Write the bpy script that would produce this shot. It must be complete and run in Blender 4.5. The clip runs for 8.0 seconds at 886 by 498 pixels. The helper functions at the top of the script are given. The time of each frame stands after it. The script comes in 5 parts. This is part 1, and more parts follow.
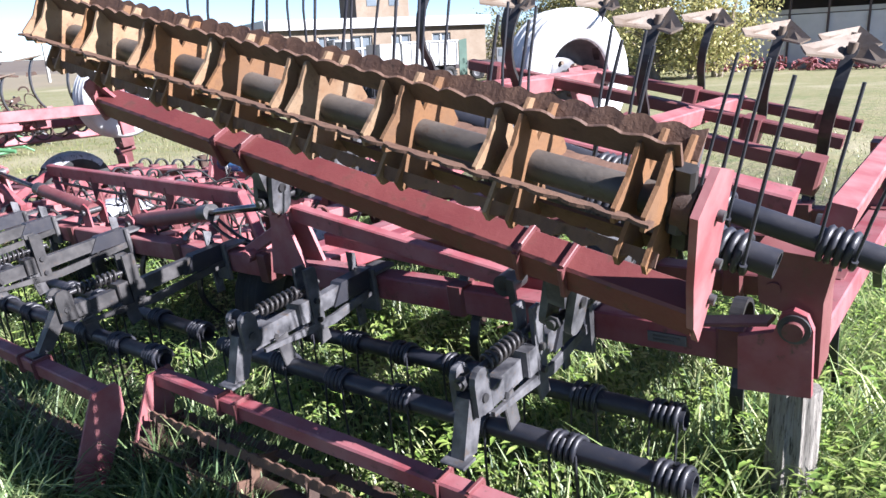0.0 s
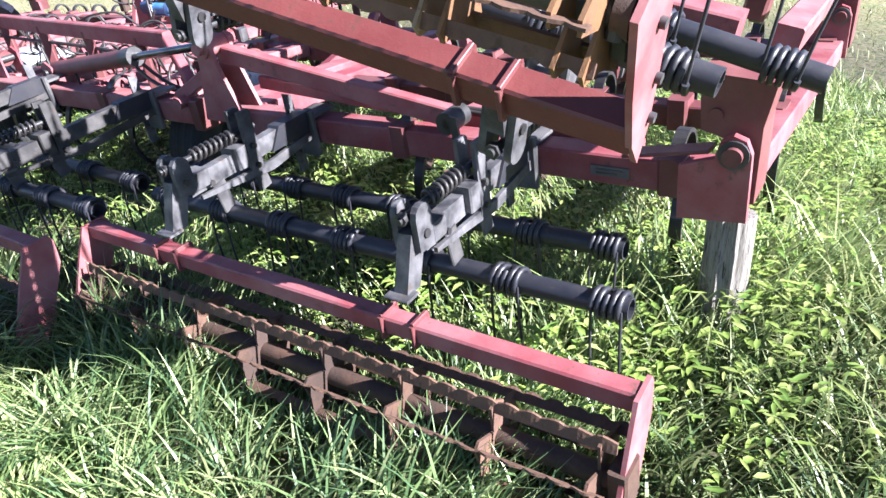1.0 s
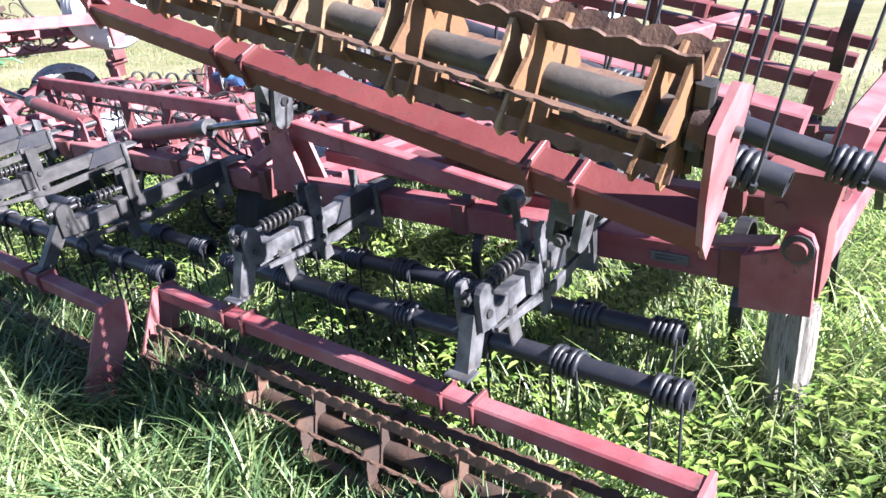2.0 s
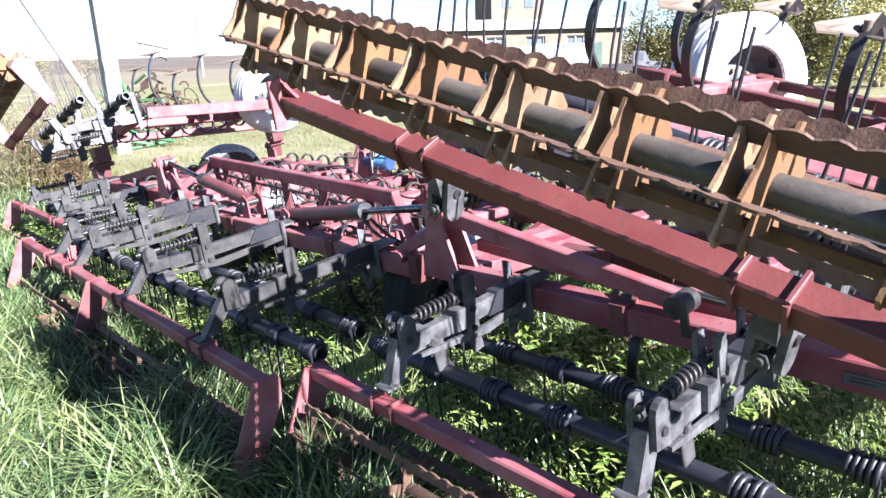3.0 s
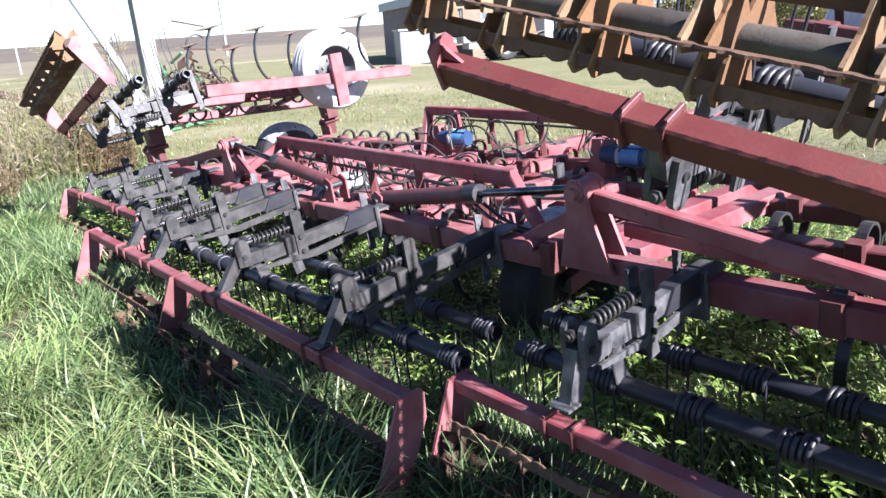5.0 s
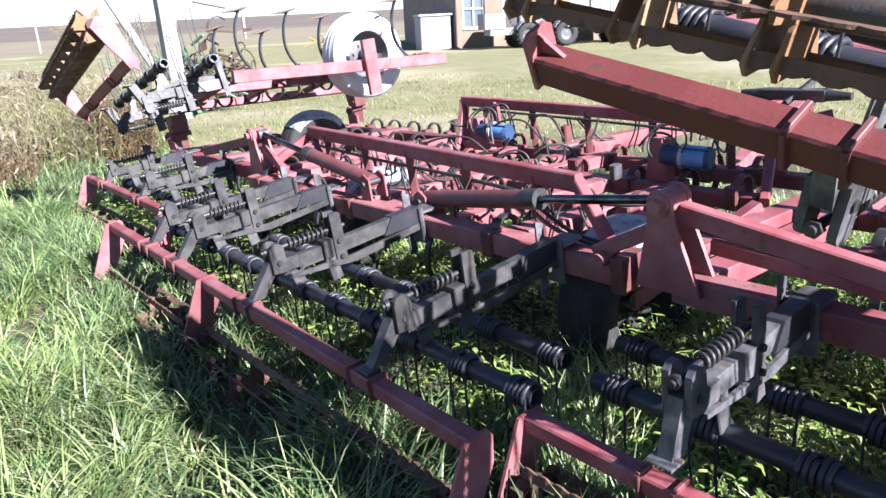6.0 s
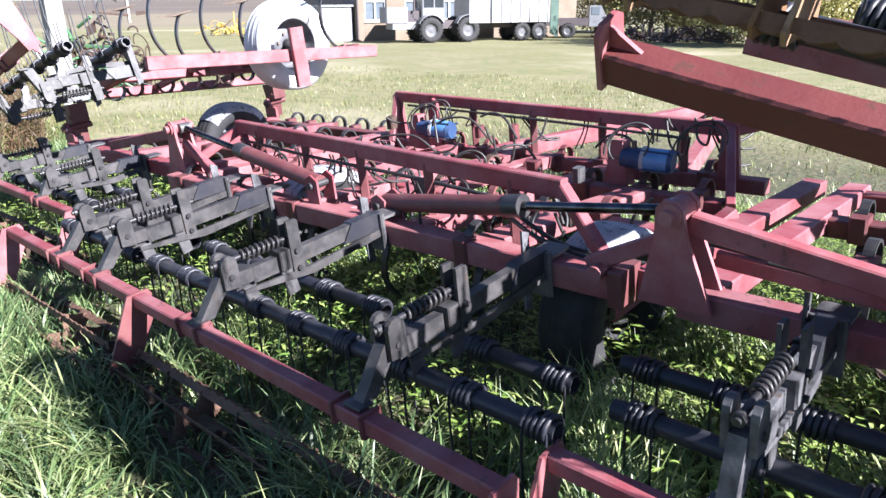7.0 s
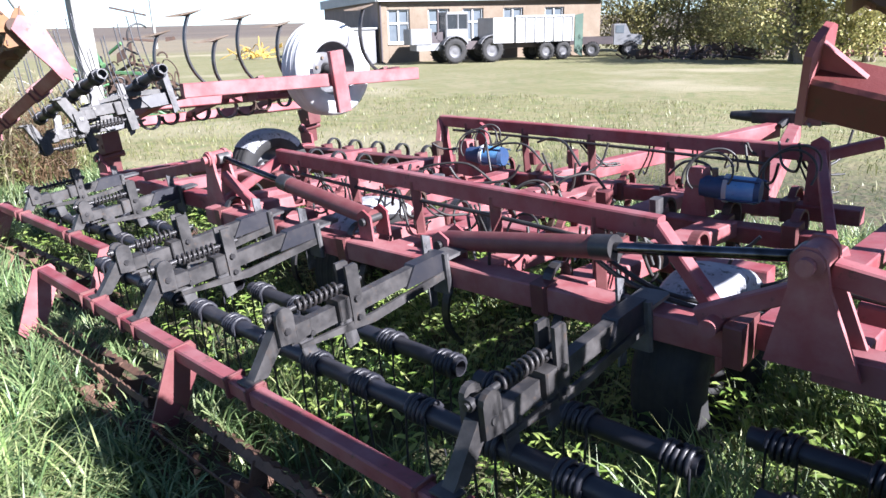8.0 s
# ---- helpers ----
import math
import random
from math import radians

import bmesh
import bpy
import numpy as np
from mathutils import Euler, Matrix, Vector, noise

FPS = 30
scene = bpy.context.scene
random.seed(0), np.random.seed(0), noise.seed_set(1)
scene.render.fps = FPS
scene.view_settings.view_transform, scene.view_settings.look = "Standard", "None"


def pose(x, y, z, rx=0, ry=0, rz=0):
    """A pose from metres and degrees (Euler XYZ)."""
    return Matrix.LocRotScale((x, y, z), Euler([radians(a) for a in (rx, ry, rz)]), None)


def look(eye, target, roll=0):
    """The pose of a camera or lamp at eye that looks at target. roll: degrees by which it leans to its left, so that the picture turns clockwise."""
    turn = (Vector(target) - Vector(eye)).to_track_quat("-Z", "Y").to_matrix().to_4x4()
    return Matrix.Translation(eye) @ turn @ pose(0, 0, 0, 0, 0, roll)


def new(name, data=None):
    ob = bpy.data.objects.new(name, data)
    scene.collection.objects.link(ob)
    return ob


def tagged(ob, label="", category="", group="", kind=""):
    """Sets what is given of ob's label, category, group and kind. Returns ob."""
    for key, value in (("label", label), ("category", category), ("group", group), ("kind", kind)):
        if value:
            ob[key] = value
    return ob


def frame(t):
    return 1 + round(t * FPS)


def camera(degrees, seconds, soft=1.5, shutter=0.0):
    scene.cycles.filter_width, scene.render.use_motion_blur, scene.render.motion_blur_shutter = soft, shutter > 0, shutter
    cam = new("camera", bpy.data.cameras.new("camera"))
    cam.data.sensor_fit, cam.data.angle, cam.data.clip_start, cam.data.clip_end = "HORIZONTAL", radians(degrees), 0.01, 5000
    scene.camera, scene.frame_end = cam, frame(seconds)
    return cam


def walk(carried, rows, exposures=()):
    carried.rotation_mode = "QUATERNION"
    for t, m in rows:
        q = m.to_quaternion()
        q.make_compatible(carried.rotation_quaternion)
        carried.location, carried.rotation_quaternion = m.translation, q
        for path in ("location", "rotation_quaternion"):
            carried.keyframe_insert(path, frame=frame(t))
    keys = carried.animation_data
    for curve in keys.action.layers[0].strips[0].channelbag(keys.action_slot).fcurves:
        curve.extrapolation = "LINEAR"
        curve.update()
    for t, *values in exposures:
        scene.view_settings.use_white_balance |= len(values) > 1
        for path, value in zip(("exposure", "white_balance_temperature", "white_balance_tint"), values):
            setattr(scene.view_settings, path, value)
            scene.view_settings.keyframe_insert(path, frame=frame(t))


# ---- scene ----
cam = camera(64.0, 8.0)
PATH = [
    (0, (2.625, -1.168, 1.699), (1.447, 0.354, 1.156), -2.8),
    (0.5, (2.62, -1.158, 1.65), (1.525, 0.333, 0.891), -2.1),
    (1, (2.635, -1.126, 1.624), (1.635, 0.339, 0.7), -3.1),
    (1.2, (2.639, -1.107, 1.646), (1.645, 0.333, 0.677), -3.4),
    (2.3, (2.578, -1.21, 1.696), (1.344, 0.226, 1.051), -2.2),
    (2.5, (2.559, -1.218, 1.704), (1.254, 0.178, 1.113), -2.3),
    (3, (2.449, -1.217, 1.716), (1.024, 0.083, 1.191), -1.9),
    (3.5, (2.287, -1.204, 1.732), (0.751, -0.037, 1.205), -2.8),
    (4, (2.136, -1.233, 1.724), (0.573, -0.126, 1.149), -0.7),
    (4.2, (2.061, -1.263, 1.727), (0.53, -0.116, 1.14), -1.3),
    (5.3, (1.695, -1.292, 1.684), (0.238, -0.058, 1.089), -4.0),
    (5.5, (1.596, -1.26, 1.692), (0.137, -0.032, 1.089), -4.0),
    (6, (1.447, -1.214, 1.703), (-0.03, -0.02, 1.076), -2.9),
    (6.5, (1.254, -1.196, 1.685), (-0.115, 0.113, 1.043), 0.5),
    (7, (1.011, -1.259, 1.69), (-0.264, 0.139, 1.04), -0.5),
    (7.5, (0.845, -1.24, 1.679), (-0.39, 0.198, 1.041), 0.3),
    (8, (0.622, -1.146, 1.685), (-0.708, 0.222, 1.088), -1.5),
]
walk(cam, [(t, look(eye, target, roll)) for t, eye, target, roll in PATH], [(t, stops, 6200, 14) for t, stops in ((0.0, 2.0), (0.6, 2.42), (1.0, 2.52), (2.5, 2.55), (3.5, 2.12), (4.2, 2.02), (5.5, 2.11), (7.0, 2.17), (8.0, 2.04))])

# ---------------------------------------------------------------- world, sun
AZ, EL = radians(6.0), radians(31.5)
TO_SUN = Vector((math.cos(EL) * math.cos(AZ), math.cos(EL) * math.sin(AZ), math.sin(EL)))
world = bpy.data.worlds.new("world")
scene.world = world
world.use_nodes = True
wn, wl = world.node_tree.nodes, world.node_tree.links
sky = wn.new("ShaderNodeTexSky")
sky.sky_type = "NISHITA"
sky.sun_disc = False
sky.sun_elevation = EL
sky.sun_rotation = math.pi / 2 - AZ
sky.air_density, sky.dust_density, sky.ozone_density = 0.55, 0.05, 2.0
wn["Background"].inputs["Strength"].default_value = 0.052
wl.new(sky.outputs[0], wn["Background"].inputs["Color"])
sun = new("sun", bpy.data.lights.new("sun", "SUN"))
sun.data.energy, sun.data.angle, sun.data.color = 5.0, radians(0.55), (1.0, 0.985, 0.99)
sun.matrix_world = look((0, 0, 30), Vector((0, 0, 30)) - TO_SUN)

# ---------------------------------------------------------------- materials


def material(name, colour, rough=0.6, metal=0.0, second=None, scale=8.0, amount=0.5, third=None, tscale=40.0, tlow=0.55, thigh=0.7,
             bump=0.15, bscale=60.0, per_object=0.0, coat=0.0, stretch=None):
    """A painted or weathered surface: base colour, a second colour in broad patches, a third in small chips, and fine relief."""
    m = bpy.data.materials.new(name)
    m.use_nodes = True
    n, l = m.node_tree.nodes, m.node_tree.links
    b = n["Principled BSDF"]
    b.inputs["Roughness"].default_value, b.inputs["Metallic"].default_value = rough, metal
    if coat:
        b.inputs["Coat Weight"].default_value, b.inputs["Coat Roughness"].default_value = coat, 0.25
    co = n.new("ShaderNodeTexCoord")
    where = co.outputs["Object"]
    if stretch:
        mp = n.new("ShaderNodeMapping")
        mp.inputs["Scale"].default_value = stretch
        l.new(where, mp.inputs["Vector"])
        where = mp.outputs[0]

    def noise_tex(s, detail=5.0, r=0.6):
        t = n.new("ShaderNodeTexNoise")
        t.inputs["Scale"].default_value, t.inputs["Detail"].default_value, t.inputs["Roughness"].default_value = s, detail, r
        l.new(where, t.inputs["Vector"])
        return t

    def ramp(src, lo, hi):
        r = n.new("ShaderNodeMapRange")
        r.inputs["From Min"].default_value, r.inputs["From Max"].default_value = lo, hi
        l.new(src, r.inputs["Value"])
        return r.outputs[0]

    def mix(fac, a, bb):
        x = n.new("ShaderNodeMix")
        x.data_type = "RGBA"
        for sock, val in ((x.inputs[6], a), (x.inputs[7], bb)):
            if isinstance(val, tuple):
                sock.default_value = (*val, 1)
            else:
                l.new(val, sock)
        if isinstance(fac, float):
            x.inputs[0].default_value = fac
        else:
            l.new(fac, x.inputs[0])
        return x.outputs[2]

    col = tuple(colour)
    if second:
        f = n.new("ShaderNodeMath")
        f.operation = "MULTIPLY"
        l.new(ramp(noise_tex(scale).outputs[0], 0.38, 0.66), f.inputs[0])
        f.inputs[1].default_value = amount
        col = mix(f.outputs[0], col, tuple(second))
    if third:
        col = mix(ramp(noise_tex(tscale, 8.0, 0.7).outputs[0], tlow, thigh), col, tuple(third))
    if per_object:
        oi = n.new("ShaderNodeObjectInfo")
        hs = n.new("ShaderNodeHueSaturation")
        v = n.new("ShaderNodeMapRange")
        v.inputs["To Min"].default_value, v.inputs["To Max"].default_value = 1 - per_object, 1 + per_object
        l.new(oi.outputs["Random"], v.inputs["Value"])
        l.new(v.outputs[0], hs.inputs["Value"])
        if isinstance(col, tuple):
            hs.inputs["Color"].default_value = (*col, 1)
        else:
            l.new(col, hs.inputs["Color"])
        col = hs.outputs[0]
    if isinstance(col, tuple):
        b.inputs["Base Color"].default_value = (*col, 1)
    else:
        l.new(col, b.inputs["Base Color"])
    rr = n.new("ShaderNodeMapRange")
    rr.inputs["To Min"].default_value, rr.inputs["To Max"].default_value = max(0.05, rough - 0.15), min(1.0, rough + 0.15)
    l.new(noise_tex(scale * 3).outputs[0], rr.inputs["Value"])
    l.new(rr.outputs[0], b.inputs["Roughness"])
    if bump:
        bp = n.new("ShaderNodeBump")
        bp.inputs["Strength"].default_value, bp.inputs["Distance"].default_value = bump, 0.004
        l.new(noise_tex(bscale, 6.0, 0.65).outputs[0], bp.inputs["Height"])
        l.new(bp.outputs[0], b.inputs["Normal"])
    return m


RED = material("faded_red_paint", (0.195, 0.037, 0.046), 0.6, 0, (0.255, 0.112, 0.121), 4.0, 0.9, (0.074, 0.043, 0.034), 24.0, 0.58, 0.70, 0.2, 70, 0.10)
RED_DARK = material("dusty_dark_red_paint", (0.105, 0.027, 0.030), 0.55, 0, (0.145, 0.058, 0.056), 6.0, 0.8, (0.078, 0.039, 0.029), 22.0, 0.58, 0.7, 0.25, 70, 0.12)
PINK = material("sun_bleached_red_paint", (0.22, 0.058, 0.064), 0.62, 0, (0.285, 0.135, 0.138), 7.0, 0.8, (0.124, 0.056, 0.037), 30.0, 0.64, 0.74, 0.15, 80, 0.06)
RUST = material("brown_rust", (0.046, 0.028, 0.022), 0.75, 0.1, (0.093, 0.048, 0.030), 9.0, 0.7, (0.037, 0.022, 0.017), 35.0, 0.52, 0.68, 0.5, 110, 0.2)
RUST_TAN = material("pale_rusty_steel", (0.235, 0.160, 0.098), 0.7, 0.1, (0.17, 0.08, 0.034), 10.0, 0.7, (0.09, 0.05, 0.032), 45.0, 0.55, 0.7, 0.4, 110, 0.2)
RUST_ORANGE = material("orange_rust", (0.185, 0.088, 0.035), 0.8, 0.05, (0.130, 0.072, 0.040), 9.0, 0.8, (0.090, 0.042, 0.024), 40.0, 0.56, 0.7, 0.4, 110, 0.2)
BAR_RED = material("oily_dark_red_paint", (0.098, 0.022, 0.022), 0.5, 0, (0.130, 0.035, 0.032), 5.0, 0.8, (0.060, 0.030, 0.022), 20.0, 0.57, 0.69, 0.3, 80, 0.05)
# Rusty brown that also carries light bounced up from the ground.
BAR_RUST_BOUNCE = material("rusty_red_paint_with_warm_bounce", (0.150, 0.062, 0.036), 0.65, 0, (0.17, 0.090, 0.050), 5.0, 0.9, (0.11, 0.032, 0.028), 18.0, 0.55, 0.66, 0.4, 90, 0.05)
CAGE_RUST = material("rust_brown_blade_steel", (0.085, 0.046, 0.033), 0.75, 0.05, (0.135, 0.072, 0.044), 9.0, 0.8, (0.05, 0.028, 0.020), 35.0, 0.55, 0.7, 0.5, 110, 0.2)
SHAFT = material("dusty_grey_brown_tube", (0.055, 0.047, 0.042), 0.5, 0.1, (0.115, 0.098, 0.084), 8.0, 0.8, (0.06, 0.036, 0.026), 36.0, 0.56, 0.7, 0.3, 90, 0.1)
BLACK = material("worn_black_paint", (0.032, 0.031, 0.034), 0.5, 0.0, (0.119, 0.115, 0.115), 8.0, 0.7, (0.098, 0.070, 0.052), 38.0, 0.6, 0.74, 0.2, 80, 0.15)
GREY = material("weathered_grey_black_paint", (0.025, 0.025, 0.029), 0.58, 0.0, (0.122, 0.120, 0.128), 11.0, 0.9, (0.07, 0.05, 0.036), 30.0, 0.57, 0.70, 0.2, 80, 0.12)
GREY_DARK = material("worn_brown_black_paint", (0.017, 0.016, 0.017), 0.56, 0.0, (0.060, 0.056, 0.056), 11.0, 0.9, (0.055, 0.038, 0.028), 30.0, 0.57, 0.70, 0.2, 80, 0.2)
TUBE = material("blue_black_enamel", (0.017, 0.018, 0.025), 0.45, 0.0, (0.036, 0.034, 0.038), 10.0, 0.6, (0.072, 0.050, 0.033), 40.0, 0.62, 0.76, 0.15, 90, 0.12)
STEEL = material("dark_spring_steel", (0.03, 0.029, 0.032), 0.4, 0.3, (0.065, 0.062, 0.062), 20.0, 0.6, (0.05, 0.035, 0.026), 40, 0.62, 0.74, 0.2, 90, 0.15)
SPRING = material("dusty_coil_spring_steel", (0.022, 0.021, 0.023), 0.5, 0.1, (0.036, 0.028, 0.024), 30.0, 0.6, None, 40, 0.5, 0.7, 0.1, 90)
SHARE = material("pale_worn_share_steel", (0.15, 0.118, 0.092), 0.6, 0.1, (0.11, 0.075, 0.05), 14.0, 0.8, (0.075, 0.042, 0.026), 40.0, 0.58, 0.7, 0.3, 90, 0.1)
CHROME = material("oily_chrome", (0.13, 0.13, 0.145), 0.2, 1.0, (0.015, 0.014, 0.013), 9.0, 1.0, None, 40, 0.5, 0.7, 0.05, 40)
HOSE = material("black_rubber_hose", (0.022, 0.021, 0.022), 0.5, 0, (0.05, 0.045, 0.04), 20.0, 0.6, None, 40, 0.5, 0.7, 0.1, 120)
BLUE = material("blue_painted_cylinder", (0.065, 0.210, 0.440), 0.35, 0, (0.150, 0.310, 0.500), 14.0, 0.7, (0.022, 0.030, 0.053), 40.0, 0.62, 0.72, 0.1, 80, 0.05)
BLUE_DARK = material("dark_blue_cast_iron", (0.018, 0.045, 0.115), 0.5, 0, (0.03, 0.06, 0.13), 14.0, 0.7, (0.02, 0.02, 0.022), 40.0, 0.58, 0.72, 0.15, 80)
WHITE = material("white_painted_rubber", (0.629, 0.629, 0.629), 0.6, 0, (0.468, 0.476, 0.493), 5.0, 0.8, (0.212, 0.204, 0.196), 30.0, 0.66, 0.78, 0.2, 50, 0.05)
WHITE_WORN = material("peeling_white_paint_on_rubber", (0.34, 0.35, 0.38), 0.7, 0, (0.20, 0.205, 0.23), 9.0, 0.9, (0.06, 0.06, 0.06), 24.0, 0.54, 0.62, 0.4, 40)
RUBBER = material("dusty_black_rubber", (0.016, 0.016, 0.018), 0.8, 0, (0.035, 0.033, 0.03), 8.0, 0.7, None, 40, 0.5, 0.7, 0.3, 60)
RIM = material("grey_rim_steel", (0.075, 0.075, 0.083), 0.55, 0.1, (0.145, 0.143, 0.148), 14.0, 0.6, (0.06, 0.045, 0.035), 40, 0.6, 0.75, 0.1, 80)
WOOD = material("weathered_grey_wood", (0.26, 0.24, 0.215), 0.85, 0, (0.13, 0.115, 0.10), 22.0, 0.9, (0.035, 0.03, 0.027), 40.0, 0.55, 0.60, 0.9, 90, 0, 0, (5, 5, 0.35))
CONCRETE = material("pale_concrete", (0.308, 0.302, 0.280), 0.85, 0, (0.235, 0.230, 0.213), 3.0, 0.8, None, 40, 0.5, 0.7, 0.3, 40)
GREEN_PAINT = material("faded_green_machine_paint", (0.06, 0.17, 0.08), 0.5, 0, (0.12, 0.22, 0.10), 4.0, 0.7, (0.12, 0.07, 0.04), 14, 0.58, 0.7, 0.2, 40)
YELLOW_PAINT = material("faded_yellow_machine_paint", (0.50, 0.32, 0.06), 0.5, 0, (0.42, 0.28, 0.10), 4.0, 0.7, (0.14, 0.08, 0.04), 14, 0.58, 0.7, 0.2, 40)
PLASTER = material("ochre_brick_wall", (0.165, 0.125, 0.090), 0.9, 0, (0.215, 0.172, 0.130), 0.8, 0.9, (0.125, 0.080, 0.048), 8.0, 0.55, 0.7, 0.4, 30)
ENDWALL = material("grey_rendered_wall", (0.20, 0.165, 0.16), 0.9, 0, (0.26, 0.21, 0.20), 1.0, 0.8, (0.14, 0.11, 0.11), 6.0, 0.6, 0.7, 0.4, 30)
FASCIA = material("white_metal_fascia", (0.40, 0.405, 0.41), 0.6, 0, (0.31, 0.318, 0.33), 1.0, 0.6, None, 8, 0.5, 0.7, 0.1, 20)
WINDOW_WHITE = material("white_window_frame", (0.525, 0.525, 0.518), 0.6, 0, (0.420, 0.420, 0.420), 2.0, 0.6, None, 8, 0.5, 0.7, 0.05, 20)
PANEL = material("pale_grey_wall_panel", (0.510, 0.535, 0.578), 0.75, 0, (0.425, 0.451, 0.493), 0.7, 0.8, (0.357, 0.357, 0.374), 5, 0.6, 0.7, 0.2, 20, 0.05)
ROOF_DARK = material("dark_roof_sheet", (0.06, 0.05, 0.055), 0.8, 0, (0.09, 0.07, 0.07), 1.0, 0.8, None, 8, 0.5, 0.7, 0.3, 20)
SILVER = material("silver_trailer_sheet", (0.359, 0.364, 0.370), 0.5, 0.1, (0.283, 0.288, 0.294), 1.5, 0.7, (0.218, 0.196, 0.180), 8, 0.6, 0.72, 0.2, 20)
CAB_WHITE = material("grey_white_cab_paint", (0.205, 0.208, 0.218), 0.5, 0, (0.150, 0.152, 0.160), 1.5, 0.8, (0.075, 0.062, 0.055), 8, 0.6, 0.72, 0.2, 20)
CAB_GLASS = material("dark_cab_glass", (0.015, 0.018, 0.022), 0.25, 0.0, (0.03, 0.033, 0.038), 0.8, 0.6, None, 8, 0.5, 0.7, 0.02, 5)
TAIL_GREEN = material("dull_green_gate_paint", (0.030, 0.068, 0.050), 0.6, 0, (0.055, 0.10, 0.075), 2.0, 0.7, (0.06, 0.045, 0.035), 9, 0.58, 0.7, 0.2, 20)
GLASS = material("dark_window_glass", (0.10, 0.12, 0.14), 0.08, 0.0, (0.16, 0.18, 0.20), 0.8, 0.6, None, 8, 0.5, 0.7, 0.02, 5)
BARK = material("grey_brown_bark", (0.16, 0.13, 0.10), 0.95, 0, (0.24, 0.20, 0.16), 6.0, 0.8, (0.07, 0.06, 0.05), 20, 0.55, 0.7, 0.8, 30)


def leaf_material(name, a, b, c):
    """Foliage: three colours by leaf, with light passing through."""
    m = bpy.data.materials.new(name)
    m.use_nodes = True
    n, l = m.node_tree.nodes, m.node_tree.links
    p = n["Principled BSDF"]
    g = n.new("ShaderNodeNewGeometry")
    r = n.new("ShaderNodeValToRGB")
    r.color_ramp.elements[0].color, r.color_ramp.elements[1].color = (*a, 1), (*c, 1)
    e = r.color_ramp.elements.new(0.5)
    e.color = (*b, 1)
    l.new(g.outputs["Random Per Island"], r.inputs[0])
    pn = n.new("ShaderNodeTexNoise")
    pn.inputs["Scale"].default_value, pn.inputs["Detail"].default_value = 1.7, 4.0
    l.new(g.outputs["Position"], pn.inputs["Vector"])
    pr = n.new("ShaderNodeMapRange")
    pr.inputs["From Min"].default_value, pr.inputs["From Max"].default_value = 0.35, 0.65
    pr.inputs["To Min"].default_value, pr.inputs["To Max"].default_value = 0.70, 1.25
    l.new(pn.outputs[0], pr.inputs["Value"])
    hs = n.new("ShaderNodeHueSaturation")
    l.new(r.outputs[0], hs.inputs["Color"])
    l.new(pr.outputs[0], hs.inputs["Value"])
    r = hs
    l.new(r.outputs[0], p.inputs["Base Color"])
    p.inputs["Roughness"].default_value = 0.42
    tr = n.new("ShaderNodeBsdfTranslucent")
    l.new(r.outputs[0], tr.inputs["Color"])
    mx = n.new("ShaderNodeMixShader")
    mx.inputs[0].default_value = 0.34
    l.new(p.outputs[0], mx.inputs[1])
    l.new(tr.outputs[0], mx.inputs[2])
    l.new(mx.outputs[0], n["Material Output"].inputs["Surface"])
    return m


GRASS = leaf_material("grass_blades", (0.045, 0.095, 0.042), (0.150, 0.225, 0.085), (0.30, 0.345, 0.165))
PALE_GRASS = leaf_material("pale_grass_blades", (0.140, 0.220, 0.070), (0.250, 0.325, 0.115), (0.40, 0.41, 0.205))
WEED = leaf_material("weed_leaves", (0.12, 0.215, 0.045), (0.245, 0.345, 0.078), (0.38, 0.46, 0.15))
YARD_GRASS = leaf_material("dry_yard_grass", (0.12, 0.150, 0.048), (0.205, 0.215, 0.080), (0.27, 0.255, 0.115))
STRAW = leaf_material("dry_stems", (0.25, 0.215, 0.135), (0.33, 0.285, 0.185), (0.15, 0.125, 0.075))
BRACKEN = leaf_material("dead_brown_stems", (0.075, 0.05, 0.028), (0.15, 0.095, 0.055), (0.23, 0.15, 0.09))
LEAF = leaf_material("autumn_leaves", (0.225, 0.235, 0.085), (0.365, 0.345, 0.135), (0.50, 0.43, 0.20))
LEAF_DARK = leaf_material("dull_leaves", (0.16, 0.165, 0.07), (0.26, 0.24, 0.11), (0.36, 0.31, 0.15))


